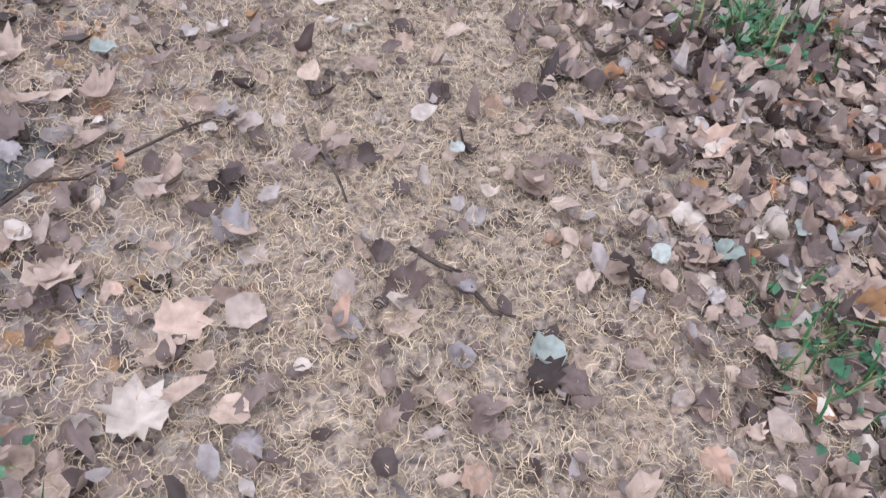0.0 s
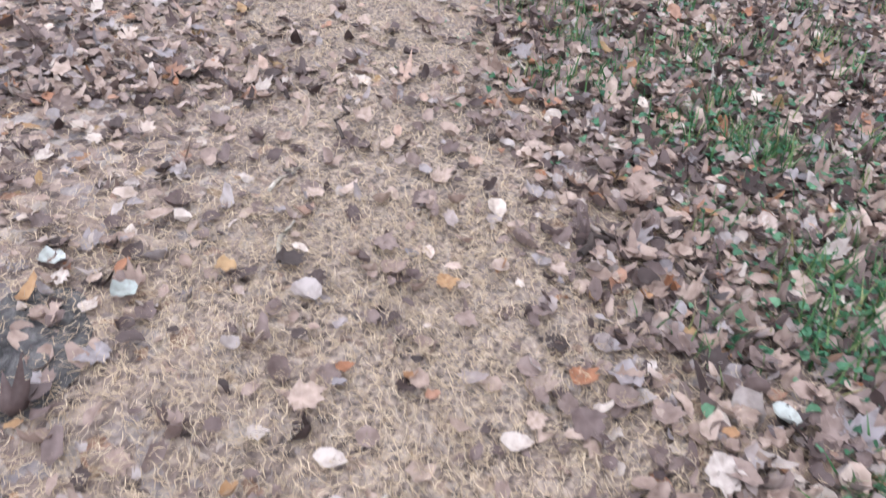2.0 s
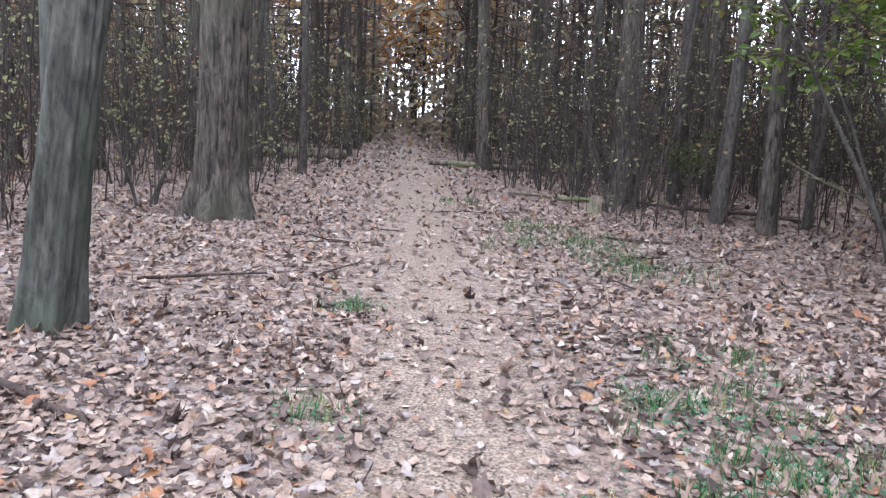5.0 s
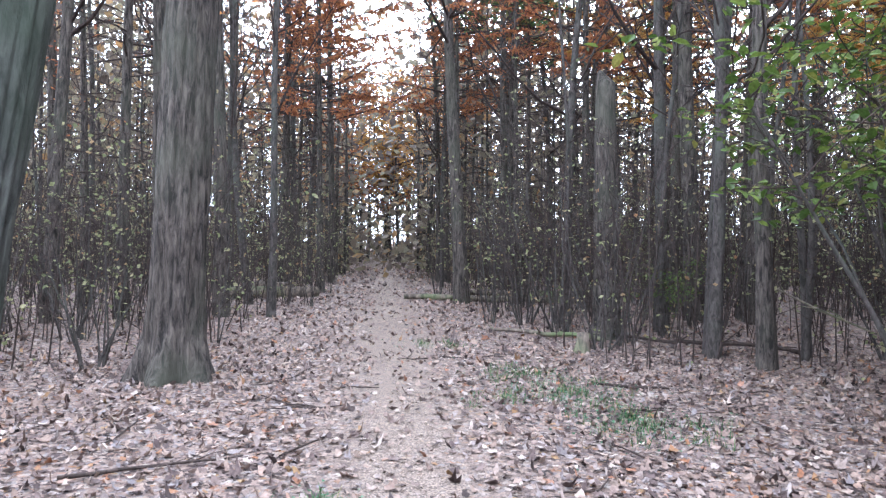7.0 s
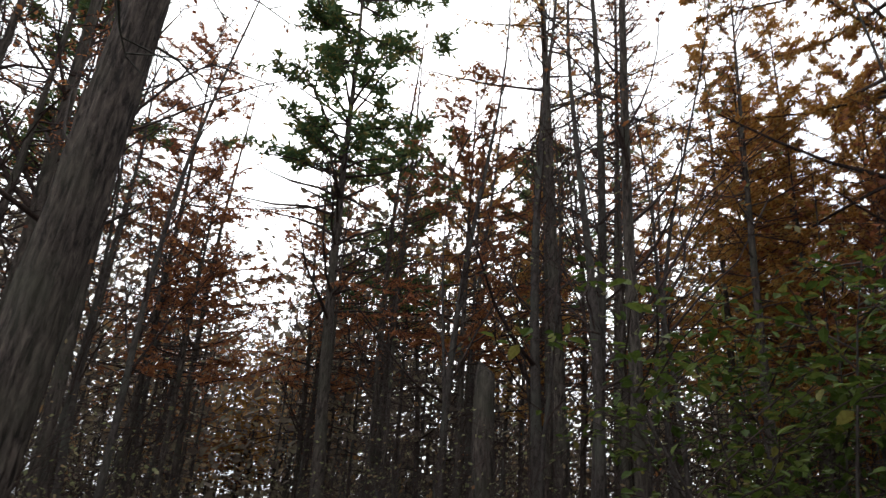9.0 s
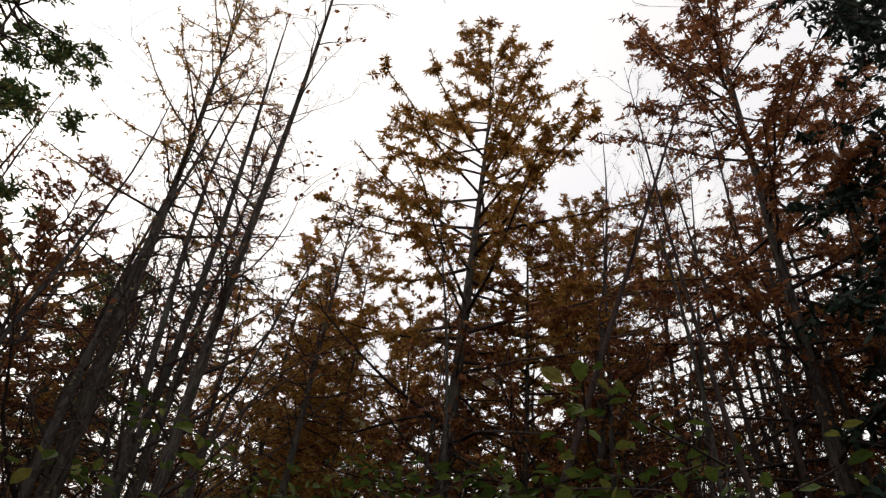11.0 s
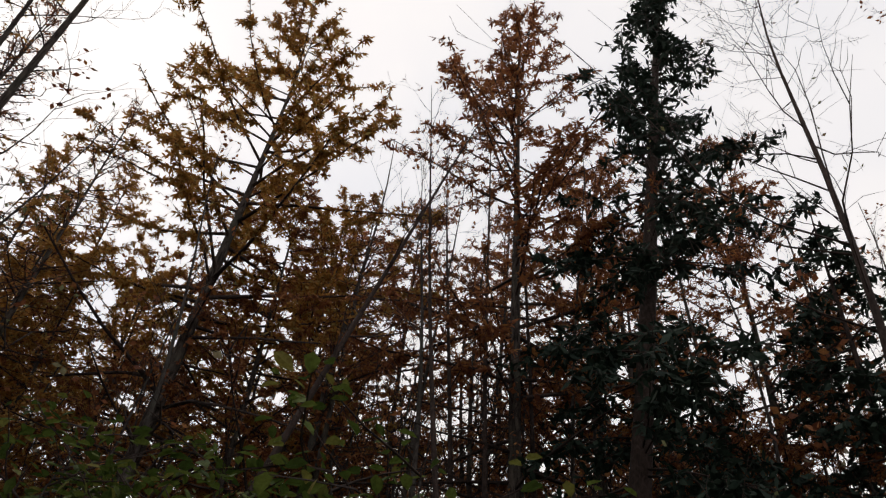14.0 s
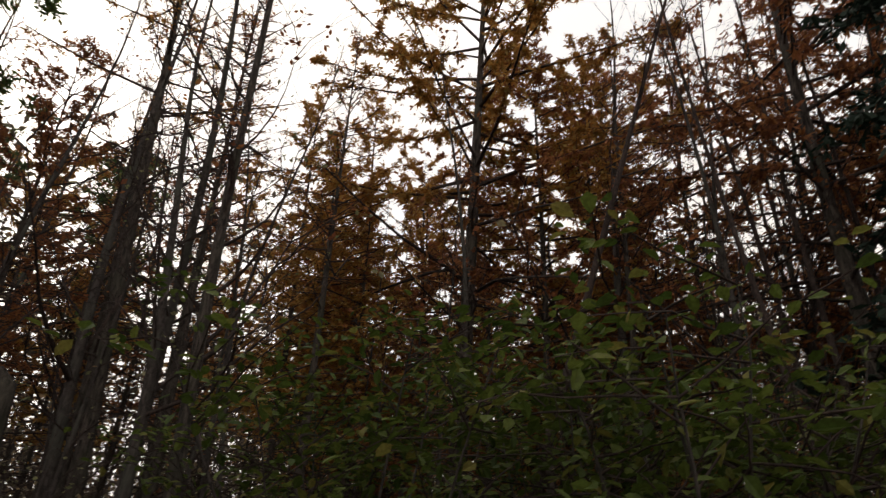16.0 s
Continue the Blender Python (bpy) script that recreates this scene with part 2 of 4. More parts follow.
def scatter_mesh(name, template, faces, pos, rot_z, tilt, tilt_dir, size, mat, curl=None, smooth=False):
    """Many copies of one small shape joined into one mesh."""
    n, k = len(pos), len(template)
    t = np.repeat(np.asarray(template, float)[None], n, 0)
    if curl is not None:
        t[:, :, 2] += curl[:, None] * (t[:, :, 0] ** 2 * 1.2 + t[:, :, 1] ** 2 * 0.7) - 0.12 * np.abs(curl)[:, None]
    t *= size[:, None, None]
    c, s = np.cos(rot_z)[:, None], np.sin(rot_z)[:, None]
    x, y, z = t[:, :, 0] * c - t[:, :, 1] * s, t[:, :, 0] * s + t[:, :, 1] * c, t[:, :, 2]
    cd, sd, ct, st = np.cos(tilt_dir)[:, None], np.sin(tilt_dir)[:, None], np.cos(tilt)[:, None], np.sin(tilt)[:, None]
    u, w = x * cd + y * sd, -x * sd + y * cd
    u, z = u * ct + z * st, -u * st + z * ct
    x, y = u * cd - w * sd, u * sd + w * cd
    v = np.stack([x, y, z], 2) + pos[:, None, :]
    me = bpy.data.meshes.new(name)
    f = (np.asarray(faces)[None] + (np.arange(n) * k)[:, None, None]).reshape(-1, len(faces[0]))
    me.from_pydata(v.reshape(-1, 3).tolist(), [], f.tolist())
    me.materials.append(mat)
    if smooth:
        me.polygons.foreach_set("use_smooth", [True] * len(me.polygons))
    me.update()
    return me


def lobed_leaf(points, depth, narrow):
    """Outline of a lobed leaf as a fan round its middle, about 1 across."""
    v = [(0, 0, 0.03)]
    for i in range(points):
        a = 2 * math.pi * i / points
        r = 0.5 * (1 - depth * (i % 2)) * (1 + 0.25 * math.cos(a)) * (1 + 0.22 * math.sin(points * 1.3 + i * 2.4))
        v.append((r * math.cos(a), r * math.sin(a) * narrow, 0.04 * math.sin(3 * a)))
    return v, [(0, 1 + i, 1 + (i + 1) % points) for i in range(points)]


SHAPES = [lobed_leaf(16, 0.24, 0.95), lobed_leaf(13, 0.2, 0.58), lobed_leaf(9, 0.06, 0.6), lobed_leaf(9, 0.1, 0.8)]


def crumpled_leaf(points, depth, narrow, seed):
    """A dry leaf with a raised rib, an inner ring and an uneven rim."""
    r = random.Random(seed)
    rim, inner = [], []
    for i in range(points):
        a = 2 * math.pi * (i + r.uniform(-0.25, 0.25)) / points
        q = 0.5 * (1 - depth * (i % 2)) * (1 + 0.28 * math.cos(a)) * r.uniform(0.85, 1.12)
        fold = 0.11 * abs(math.sin(a)) + 0.05 * math.sin(2 * a + seed)
        rim.append((q * math.cos(a), q * math.sin(a) * narrow, fold + r.uniform(-0.07, 0.09)))
        inner.append((q * 0.55 * math.cos(a), q * 0.55 * math.sin(a) * narrow, 0.5 * fold + r.uniform(-0.045, 0.045)))
    faces = []
    for i in range(points):
        k = (i + 1) % points
        faces += [(0, 1 + i, 1 + k), (1 + i, 1 + points + i, 1 + points + k), (1 + i, 1 + points + k, 1 + k)]
    return [(0, 0, -0.02)] + inner + rim, faces


CRUMPLED = [crumpled_leaf(20, 0.2, 0.9, 1), crumpled_leaf(11, 0.2, 0.55, 2), crumpled_leaf(9, 0.08, 0.62, 3), crumpled_leaf(14, 0.12, 0.85, 4)]


def height(x, y):
    return 0.045 * noise.noise(Vector((x * 0.5, y * 0.5, 0.3))) + 0.018 * noise.noise(Vector((x * 2.3, y * 2.3, 1.7)))


def heights(x, y):
    return np.array([height(a, b) for a, b in zip(x, y)])


# ---- ground ----
xs = np.concatenate([[-400, -150, -60, -30, -20, -14], np.arange(-10, -3, 0.5), np.arange(-3, 3, 0.1), np.arange(3, 11, 0.5), [14, 20, 30, 60, 150, 400]])
ys = np.concatenate([[-400, -150, -60, -30, -15, -8, -4, -2], np.arange(-1, 8, 0.12), np.arange(8, 30, 0.5), [33, 38, 45, 60, 90, 150, 250, 500]])
gv = [(x, y, height(x, y)) for y in ys for x in xs]
nx = len(xs)
gf = [(j * nx + i, j * nx + i + 1, (j + 1) * nx + i + 1, (j + 1) * nx + i) for j in range(len(ys) - 1) for i in range(nx - 1)]
gm = bpy.data.meshes.new("ground")
gm.from_pydata(gv, [], gf)
gm.materials.append(ground_mat)
gm.polygons.foreach_set("use_smooth", [True] * len(gm.polygons))
ground = tagged(new("ground", gm), "forest floor of soil, dry straw and brown leaves", "ground", kind="structure")


# ---- tree builders ----
rng = random.Random(5)


def bent(p, d, length, steps, wobble, lift=0.0):
    """A wandering line of points from p along d."""
    pts, d = [Vector(p)], Vector(d).normalized()
    for _ in range(steps):
        d = (d + Vector((rng.gauss(0, wobble), rng.gauss(0, wobble), rng.gauss(0, wobble) + lift))).normalized()
        pts.append(pts[-1] + d * (length / steps))
    return pts


def along(pts, f):
    k = f * (len(pts) - 1)
    i = min(int(k), len(pts) - 2)
    return pts[i].lerp(pts[i + 1], k - i), (pts[i + 1] - pts[i]).normalized()


def side_way(d, spread, rise=0.0):
    a = rng.uniform(0, 2 * math.pi)
    s = Vector((math.cos(a), math.sin(a), rise))
    s = s - d * s.dot(d)
    return (d * math.cos(spread) + s.normalized() * math.sin(spread)).normalized()


def leaf_quad(soup, p, size, narrow=0.5, droop=0.0):
    d = Vector((rng.gauss(0, 1), rng.gauss(0, 1), rng.gauss(0, 0.6) - droop)).normalized()
    s = d.cross(Vector((rng.gauss(0, 1), rng.gauss(0, 1), rng.gauss(0, 1)))).normalized() * size * narrow * 0.5
    p = Vector(p)
    soup.add([p, p + d * size * 0.45 + s, p + d * size, p + d * size * 0.5 - s], [(0, 1, 2, 3)])


def finger_leaf(soup, p, size):
    """A drooping green leaf, folded along its rib."""
    d = Vector((rng.gauss(0, 1), rng.gauss(0, 1), rng.uniform(-0.9, 0.2))).normalized()
    s = d.cross(Vector((rng.gauss(0, 0.4), rng.gauss(0, 0.4), 1))).normalized()
    up = s.cross(d) * size * 0.1
    p = Vector(p)
    soup.add([p, p + d * size * 0.35 + s * size * 0.3 + up, p + d * size * 0.75 + s * size * 0.22 + up, p + d * size,
              p + d * size * 0.75 - s * size * 0.22 + up, p + d * size * 0.35 - s * size * 0.3 + up, p + d * size * 0.5],
             [(0, 1, 6), (1, 2, 6), (2, 3, 6), (3, 4, 6), (4, 5, 6), (5, 0, 6)])


def assemble(name, trunk, limbs, crown, mats, label, category="tree"):
    top = new(name)
    part("trunk", trunk.mesh("trunk", mats[0]), top)
    if limbs and limbs.v:
        tagged(part("branchwork", limbs.mesh("branchwork", mats[1]), top), kind="stuff")
    if crown and crown.v:
        tagged(part("crown", crown.mesh("crown", mats[2], False), top), kind="stuff")
    return tagged(top, label, category)


def trunk_line(h, lean=(0, 0), wobble=0.03, steps=12):
    pts = [Vector((0, 0, -0.1))]
    ph = rng.uniform(0, 6)
    for i in range(1, steps + 1):
        f = i / steps
        pts.append(Vector((lean[0] * h * f + wobble * h * 0.25 * math.sin(ph + 5 * f) * f, lean[1] * h * f + wobble * h * 0.25 * math.cos(ph + 4 * f) * f, h * f)))
    return pts


def flare(r0, h, steps, tip=0.08):
    return [r0 * ((1 - i / steps) * (1 - tip) + tip) * (1.25 if i == 0 else 1) for i in range(steps + 1)]


def larch(label, h, r, first, reach, needles, mat, needle_from=0.4, droop=0.02, bark=None, stub=0.35, size=0.17, lean=None, full=0.75):
    trunk, limbs, crown = Soup(), Soup(), Soup()
    line = trunk_line(h, lean or (rng.gauss(0, 0.008), rng.gauss(0, 0.008)), 0.02)
    trunk.tube(line, flare(r, h, 12, 0.05), 9, 0.12)
    z = first * h
    while z < h * 0.985:
        f = z / h
        base, _ = along(line, f)
        live = f > needle_from
        q = (f - first) / (1 - first)
        length = reach * ((1 - q) ** full * (0.65 + 0.35 * min(1, q * 4)) + 0.08) * rng.uniform(0.6, 1.15)
        if not live:
            length *= rng.uniform(stub, 1.0)
        a = rng.uniform(0, 2 * math.pi)
        d = Vector((math.cos(a), math.sin(a), rng.uniform(-0.15, 0.2) + 0.55 * q * q))
        b = bent(base, d, length, 4, 0.09, -droop if not live else 0.05)
        limbs.tube(b, [0.012 + 0.009 * length * k for k in (1, 0.75, 0.5, 0.3, 0.1)], 3)
        for k in range(int(length * (2.6 if live else 2.2)) + 2):
            g = rng.uniform(0.15, 1)
            p, dd = along(b, g)
            tl = rng.uniform(0.3, 0.8) * (0.6 + 0.3 * length / reach)
            t = bent(p, side_way(dd, rng.uniform(0.5, 1.2)) + Vector((0, 0, -0.25 if live else 0.0)), tl, 2, 0.2, -0.06)
            limbs.tube(t, [0.008, 0.006, 0.003], 3)
            if live:
                for _ in range(needles):
                    leaf_quad(crown, along(t, rng.random())[0], size * rng.uniform(0.5, 1.2), 0.3, 0.4)
            elif rng.random() < 0.25:
                leaf_quad(crown, t[-1], size * 0.6, 0.4)
        if live:
            for _ in range(int(needles * 2 + length * 3)):
                leaf_quad(crown, along(b, rng.uniform(0.3, 1))[0], size * rng.uniform(0.5, 1.1), 0.26, 0.3)
        z += rng.uniform(0.10, 0.24) * h / 20 * (1 if live else 1.25)
    return assemble("larch_tree", trunk, limbs, crown, (bark or bark_mat, twig_mat, mat), label)


def spruce(label, h, r, first, reach, lean=(0.0, 0.0)):
    trunk, limbs, crown = Soup(), Soup(), Soup()
    line = trunk_line(h, lean, 0.03)
    trunk.tube(line, flare(r, h, 12, 0.05), 9, 0.12)
    z = first * h
    while z < h * 0.98:
        q = (z / h - first) / (1 - first)
        length = reach * ((1 - q) ** 0.8 + 0.06) * rng.uniform(0.45, 1.1)
        a = rng.uniform(0, 2 * math.pi)
        b = bent(along(line, z / h)[0], (math.cos(a), math.sin(a), rng.uniform(-0.3, 0.2)), length, 4, 0.1, -0.03)
        limbs.tube(b, [0.03, 0.022, 0.016, 0.01, 0.005], 3)
        for k in range(int(length * 5) + 2):
            p, dd = along(b, rng.uniform(0.2, 1))
            t = bent(p, side_way(dd, 0.8) + Vector((0, 0, -0.5)), rng.uniform(0.25, 0.6), 2, 0.15, -0.15)
            limbs.tube(t, [0.007, 0.005, 0.003], 3)
            for _ in range(11):
                leaf_quad(crown, along(t, rng.random())[0], rng.uniform(0.14, 0.3), 0.34, 0.5)
        z += rng.uniform(0.08, 0.22)
    return assemble("spruce_tree", trunk, limbs, crown, (twig_mat, twig_mat, spruce_mat), label)


def pine(label, h, r, lean=(0.01, 0.0)):
    trunk, limbs, crown = Soup(), Soup(), Soup()
    line = trunk_line(h, lean, 0.05)
    trunk.tube(line, flare(r, h, 12, 0.15), 9, 0.12)
    for k in range(84):
        f = rng.uniform(0.35, 0.98)
        live = f > 0.55
        base, _ = along(line, f)
        a = rng.uniform(0, 2 * math.pi)
        b = bent(base, (math.cos(a), math.sin(a), rng.uniform(-0.1, 0.4)), rng.uniform(1.4, 3.9) * (1.3 - 0.6 * f), 4, 0.14, 0.04)
        limbs.tube(b, [0.05, 0.04, 0.028, 0.018, 0.008], 4)
        for _ in range(8):
            p, dd = along(b, rng.uniform(0.3, 1))
            t = bent(p, side_way(dd, 0.8, 0.4), rng.uniform(0.3, 0.8), 2, 0.2, 0.05)
            limbs.tube(t, [0.01, 0.008, 0.004], 3)
            if live:
                for _ in range(30):
                    leaf_quad(crown, along(t, rng.uniform(0.3, 1))[0] + Vector((rng.gauss(0, 0.06), rng.gauss(0, 0.06), rng.gauss(0, 0.05))), rng.uniform(0.16, 0.32), 0.3)
    return assemble("pine_tree", trunk, limbs, crown, (bark_mat, twig_mat, pine_mat), label)


def bare_tree(label, h, r, limb_count, leaves, mat, lean=(0, 0), wobble=0.12, first=0.25, bark=None, sub=3, reach=0.22, size=0.09, sides=7):
    trunk, limbs, crown = Soup(), Soup(), Soup()
    line = trunk_line(h, lean, wobble)
    trunk.tube(line, flare(r, h, 12, 0.08), sides, 0.1)
    for k in range(limb_count):
        f = first + (0.97 - first) * (k + rng.random()) / limb_count
        base, d = along(line, f)
        length = h * reach * (1.25 - f) * rng.uniform(0.6, 1.4)
        b = bent(base, side_way(d, rng.uniform(0.5, 1.1), 0.3), length, 5, 0.16, 0.07)
        r0 = max(0.008, r * (1.05 - f) * rng.uniform(0.25, 0.5))
        limbs.tube(b, [r0 * (1 - 0.17 * i) for i in range(6)], 3)
        for _ in range(sub):
            p, dd = along(b, rng.uniform(0.2, 1))
            s = bent(p, side_way(dd, rng.uniform(0.4, 0.9), 0.2), length * rng.uniform(0.25, 0.6), 3, 0.2, 0.06)
            limbs.tube(s, [r0 * 0.4, r0 * 0.3, r0 * 0.2, 0.003], 3)
            for _ in range(2):
                p2, d2 = along(s, rng.uniform(0.3, 1))
                t = bent(p2, side_way(d2, 0.7), length * rng.uniform(0.12, 0.3), 2, 0.2, 0.04)
                limbs.tube(t, [max(0.004, r0 * 0.15), 0.004, 0.002], 3)
                if rng.random() < leaves:
                    for _ in range(2):
                        leaf_quad(crown, along(t, rng.random())[0], size * rng.uniform(0.6, 1.3), 0.6)
    return assemble("bare_tree", trunk, limbs, crown, (bark or bark_thin_mat, twig_mat, mat), label)


def shrub(label, stems, h, leaves, mat, size=0.07, spread=0.35, r=0.018, fine=5):
    """A clump of stems from one root, each with side twigs."""
    top = new("shrub")
    crown, twigs = Soup(), Soup()
    for _ in range(stems):
        wood = Soup()
        a = rng.uniform(0, 2 * math.pi)
        hh = h * rng.uniform(0.55, 1.1)
        b = bent((0.12 * math.cos(a), 0.12 * math.sin(a), -0.05), (spread * math.cos(a) * rng.random(), spread * math.sin(a) * rng.random(), 1), hh, 7, 0.1, 0.04)
        rr = r * rng.uniform(0.6, 1.3)
        wood.tube(b, [rr * (1 - 0.12 * i) for i in range(8)], 5)
        for _ in range(fine):
            p, d = along(b, rng.uniform(0.2, 1))
            s = bent(p, side_way(d, rng.uniform(0.5, 1.2), 0.2), hh * rng.uniform(0.12, 0.35), 4, 0.22, 0.03)
            twigs.tube(s, [rr * 0.45, rr * 0.36, rr * 0.28, rr * 0.2, 0.002], 3)
            for _ in range(3):
                p2, d2 = along(s, rng.uniform(0.2, 1))
                t = bent(p2, side_way(d2, 0.8), hh * rng.uniform(0.05, 0.14), 2, 0.2, 0.0)
                twigs.tube(t, [0.004, 0.003, 0.002], 3)
                if rng.random() < leaves:
                    for _ in range(2):
                        leaf_quad(crown, along(t, rng.random())[0], size * rng.uniform(0.6, 1.3), 0.65)
        part("stem", wood.mesh("stem", bark_thin_mat), top)
    tagged(part("branchwork", twigs.mesh("branchwork", twig_mat), top), kind="stuff")
    if crown.v:
        tagged(part("foliage", crown.mesh("foliage", mat, False), top), kind="stuff")
    return tagged(top, label, "shrub")


def leafy_tree(label, h, stems, leaves, size):
    """A young broadleaf with large green leaves in layered sprays."""
    top = new("green_sapling")
    crown, twigs = Soup(), Soup()
    for k in range(stems):
        wood = Soup()
        a = rng.uniform(0, 2 * math.pi)
        b = bent((0.1 * math.cos(a), 0.1 * math.sin(a), -0.05), (0.3 * math.cos(a), 0.3 * math.sin(a), 1), h * rng.uniform(0.7, 1), 7, 0.08, 0.03)
        wood.tube(b, [0.03 * (1 - 0.12 * i) for i in range(8)], 5)
        for _ in range(12):
            p, d = along(b, rng.uniform(0.48, 1))
            s = bent(p, side_way(d, rng.uniform(0.9, 1.4), 0.1), rng.uniform(0.6, 1.8), 4, 0.15, -0.02)
            twigs.tube(s, [0.012, 0.01, 0.008, 0.006, 0.003], 3)
            for _ in range(leaves):
                q = along(s, rng.uniform(0.25, 1))[0]
                finger_leaf(crown, q + Vector((rng.gauss(0, 0.12), rng.gauss(0, 0.12), rng.gauss(0, 0.05))), size * rng.uniform(0.6, 1.2))
        part("stem", wood.mesh("stem", bark_thin_mat), top)
    tagged(part("branchwork", twigs.mesh("branchwork", twig_mat), top), kind="stuff")
    tagged(part("foliage", crown.mesh("foliage", green_mat, False), top), kind="stuff")
    return tagged(top, label, "sapling")


def stand(ob, x, y, turn=0.0, size=1.0, lean=0.0, lean_way=0.0, group=""):
    """Puts a finished thing on the ground."""
    ob.matrix_basis = Matrix.Translation((x, y, height(x, y))) @ pose(0, 0, 0, 0, 0, lean_way) @ pose(0, 0, 0, lean, 0, 0) @ pose(0, 0, 0, 0, 0, turn - lean_way) @ Matrix.Scale(size, 4)
    return tagged(ob, group=group)


def another(ob, *place, **how):
    return stand(copy_thing(ob, Matrix()), *place, **how)


# ---- the two big trunks beside the path ----
def big_trunk(label, h, r, bark, lean, roots, fork=None):
    trunk, limbs = Soup(), Soup()
    n = 60
    line = [Vector((lean[0] * z, lean[1] * z, z - 0.1)) for z in [h * (i / n) ** 1.6 for i in range(n + 1)]]
    ph = rng.uniform(0, 6)

    def lobes(th, z):
        root = roots * r * max(0.0, 1 - z / 0.9) ** 2 * (0.55 + 0.45 * math.cos(5 * th + ph))
        plate = noise.noise(Vector((math.cos(th) * 4.2, math.sin(th) * 4.2, z * 0.9))) + 0.7 * noise.noise(Vector((math.cos(th) * 9, math.sin(th) * 9, z * 2.1)))
        return root + r * 0.12 * plate + r * 0.07 * noise.noise(Vector((math.cos(th) * 17, math.sin(th) * 17, z * 4.5))) + r * 0.05 * abs(math.sin(9 * th + 2.2 * noise.noise(Vector((th, z * 0.8, 0)))))
    trunk.tube(line, [r * (1 - 0.55 * p.z / h) for p in line], 96, 0.04, lobes)
    if fork:
        start, way, length, fr = fork
        b = bent(along(line, (start / h) ** (1 / 1.6))[0], way, length, 8, 0.05, 0.05)
        limbs.tube(b, [fr * (1 - 0.09 * i) for i in range(9)], 12, 0.1)
    for _ in range(26):
        f = rng.uniform(0.5, 0.99)
        base, d = along(line, f)
        b = bent(base, side_way(d, 1.1, 0.2), rng.uniform(0.8, 3.0), 5, 0.2, 0.02)
        limbs.tube(b, [0.035, 0.03, 0.022, 0.016, 0.01, 0.004], 4)
        for _ in range(6):
            p, dd = along(b, rng.uniform(0.2, 1))
            limbs.tube(bent(p, side_way(dd, 0.8), rng.uniform(0.3, 0.9), 3, 0.2), [0.01, 0.008, 0.006, 0.002], 3)
    return assemble("large_tree", trunk, limbs, None, (bark, bark, None), label)


stand(big_trunk("thick rough-barked trunk with flared roots beside the path", 21, 0.31, bark_mat, (0.042, 0.0), 0.8), -3.0, 12.75)
stand(big_trunk("leaning grey-green trunk with a side stem", 15, 0.16, bark_grey_mat, (0.15, 0.02), 0.5, (0.9, (-0.03, 0.1, 1), 9, 0.1)), -2.76, 7.95)

# ---- prototypes ----
larches = [larch("tall broad larch with golden orange needles", 22.5, 0.24, 0.25, 6.2, 46, larch_mat, 0.46, size=0.2, lean=(0.02, -0.025), full=0.5),
           larch("slender larch with thin orange needles", 21, 0.17, 0.2, 3.4, 22, larch_mat, 0.36, size=0.21),
           larch("rust-brown larch with a pointed top", 23, 0.20, 0.2, 5.4, 30, rust_mat, 0.38, size=0.19, lean=(-0.002, 0.018), full=0.6),
           larch("larch with bare lower twigs and sparse needles", 20, 0.16, 0.15, 3.0, 4, rust_mat, 0.5, size=0.14)]
dark_spruce = spruce("dark green spruce seen against the sky", 24, 0.25, 0.2, 3.3, (-0.023, -0.14))
low_spruce = spruce("dense dark green spruce", 13, 0.14, 0.1, 2.8)
green_pine = pine("tall pine with a green top", 20, 0.2, (-0.055, 0.0))
bares = [bare_tree("slender bare tree with fine twigs", 15, 0.085, 24, 0.5, rust_mat, size=0.13),
         bare_tree("bare grey tree with rising branches", 18, 0.13, 24, 0.12, shrub_mat, wobble=0.13),
         bare_tree("thin crooked bare tree with few leaves", 10, 0.055, 20, 0.45, shrub_mat, wobble=0.25),
         bare_tree("straight bare trunk with short dead twigs", 21, 0.15, 34, 0.5, rust_mat, wobble=0.08, reach=0.13, bark=bark_mat, size=0.14),
         bare_tree("slim tree with rusty leaves", 13, 0.07, 26, 1.0, rust_mat, size=0.17)]
shrubs = [shrub("clump of bare shrub stems", 7, 2.6, 0.25, shrub_mat),
          shrub("tangled bare thicket with dark twigs", 9, 3.2, 0.12, shrub_mat, spread=0.9, fine=8),
          shrub("shrub with small yellow-green leaves", 6, 3.6, 0.8, shrub_mat, size=0.08),
          shrub("tall thin hazel stems", 5, 5.0, 0.4, shrub_mat, r=0.024)]
greens = [leafy_tree("young tree with fresh green leaves", 5.0, 6, 17, 0.14),
          leafy_tree("small sapling with green leaves", 3.8, 5, 15, 0.135)]

# golden and rusty crowns to the north-east
stand(larches[0], 11.2, 14.4)
stand(larches[2], 12.4, 6.5)
stand(larches[1], 11.6, 21.0, 10, 0.86)
stand(larches[3], 7.6, 19.9)
stand(larch("tall larch with drooping fine twigs and few orange needles", 25, 0.2, 0.25, 4.4, 14, larch_mat, 0.5, size=0.16, lean=(-0.05, 0.02)), 6.27, 19.5)
stand(dark_spruce, 10.6, 5.36)
stand(low_spruce, 11.8, 0.2, 0, 1.05)
stand(green_pine, 1.4, 23.4)
stand(bares[0], 11.0, 8.4, 30)
stand(bares[1], 10.4, -4.4, 0, 1.0, 6, 40)
stand(bare_tree("leaning dark bare tree lodged against a thin stem", 15, 0.09, 16, 0.1, rust_mat, (0.108, -0.297), wobble=0.02, first=0.5, reach=0.2, bark=twig_mat), 7.76, 11.39)
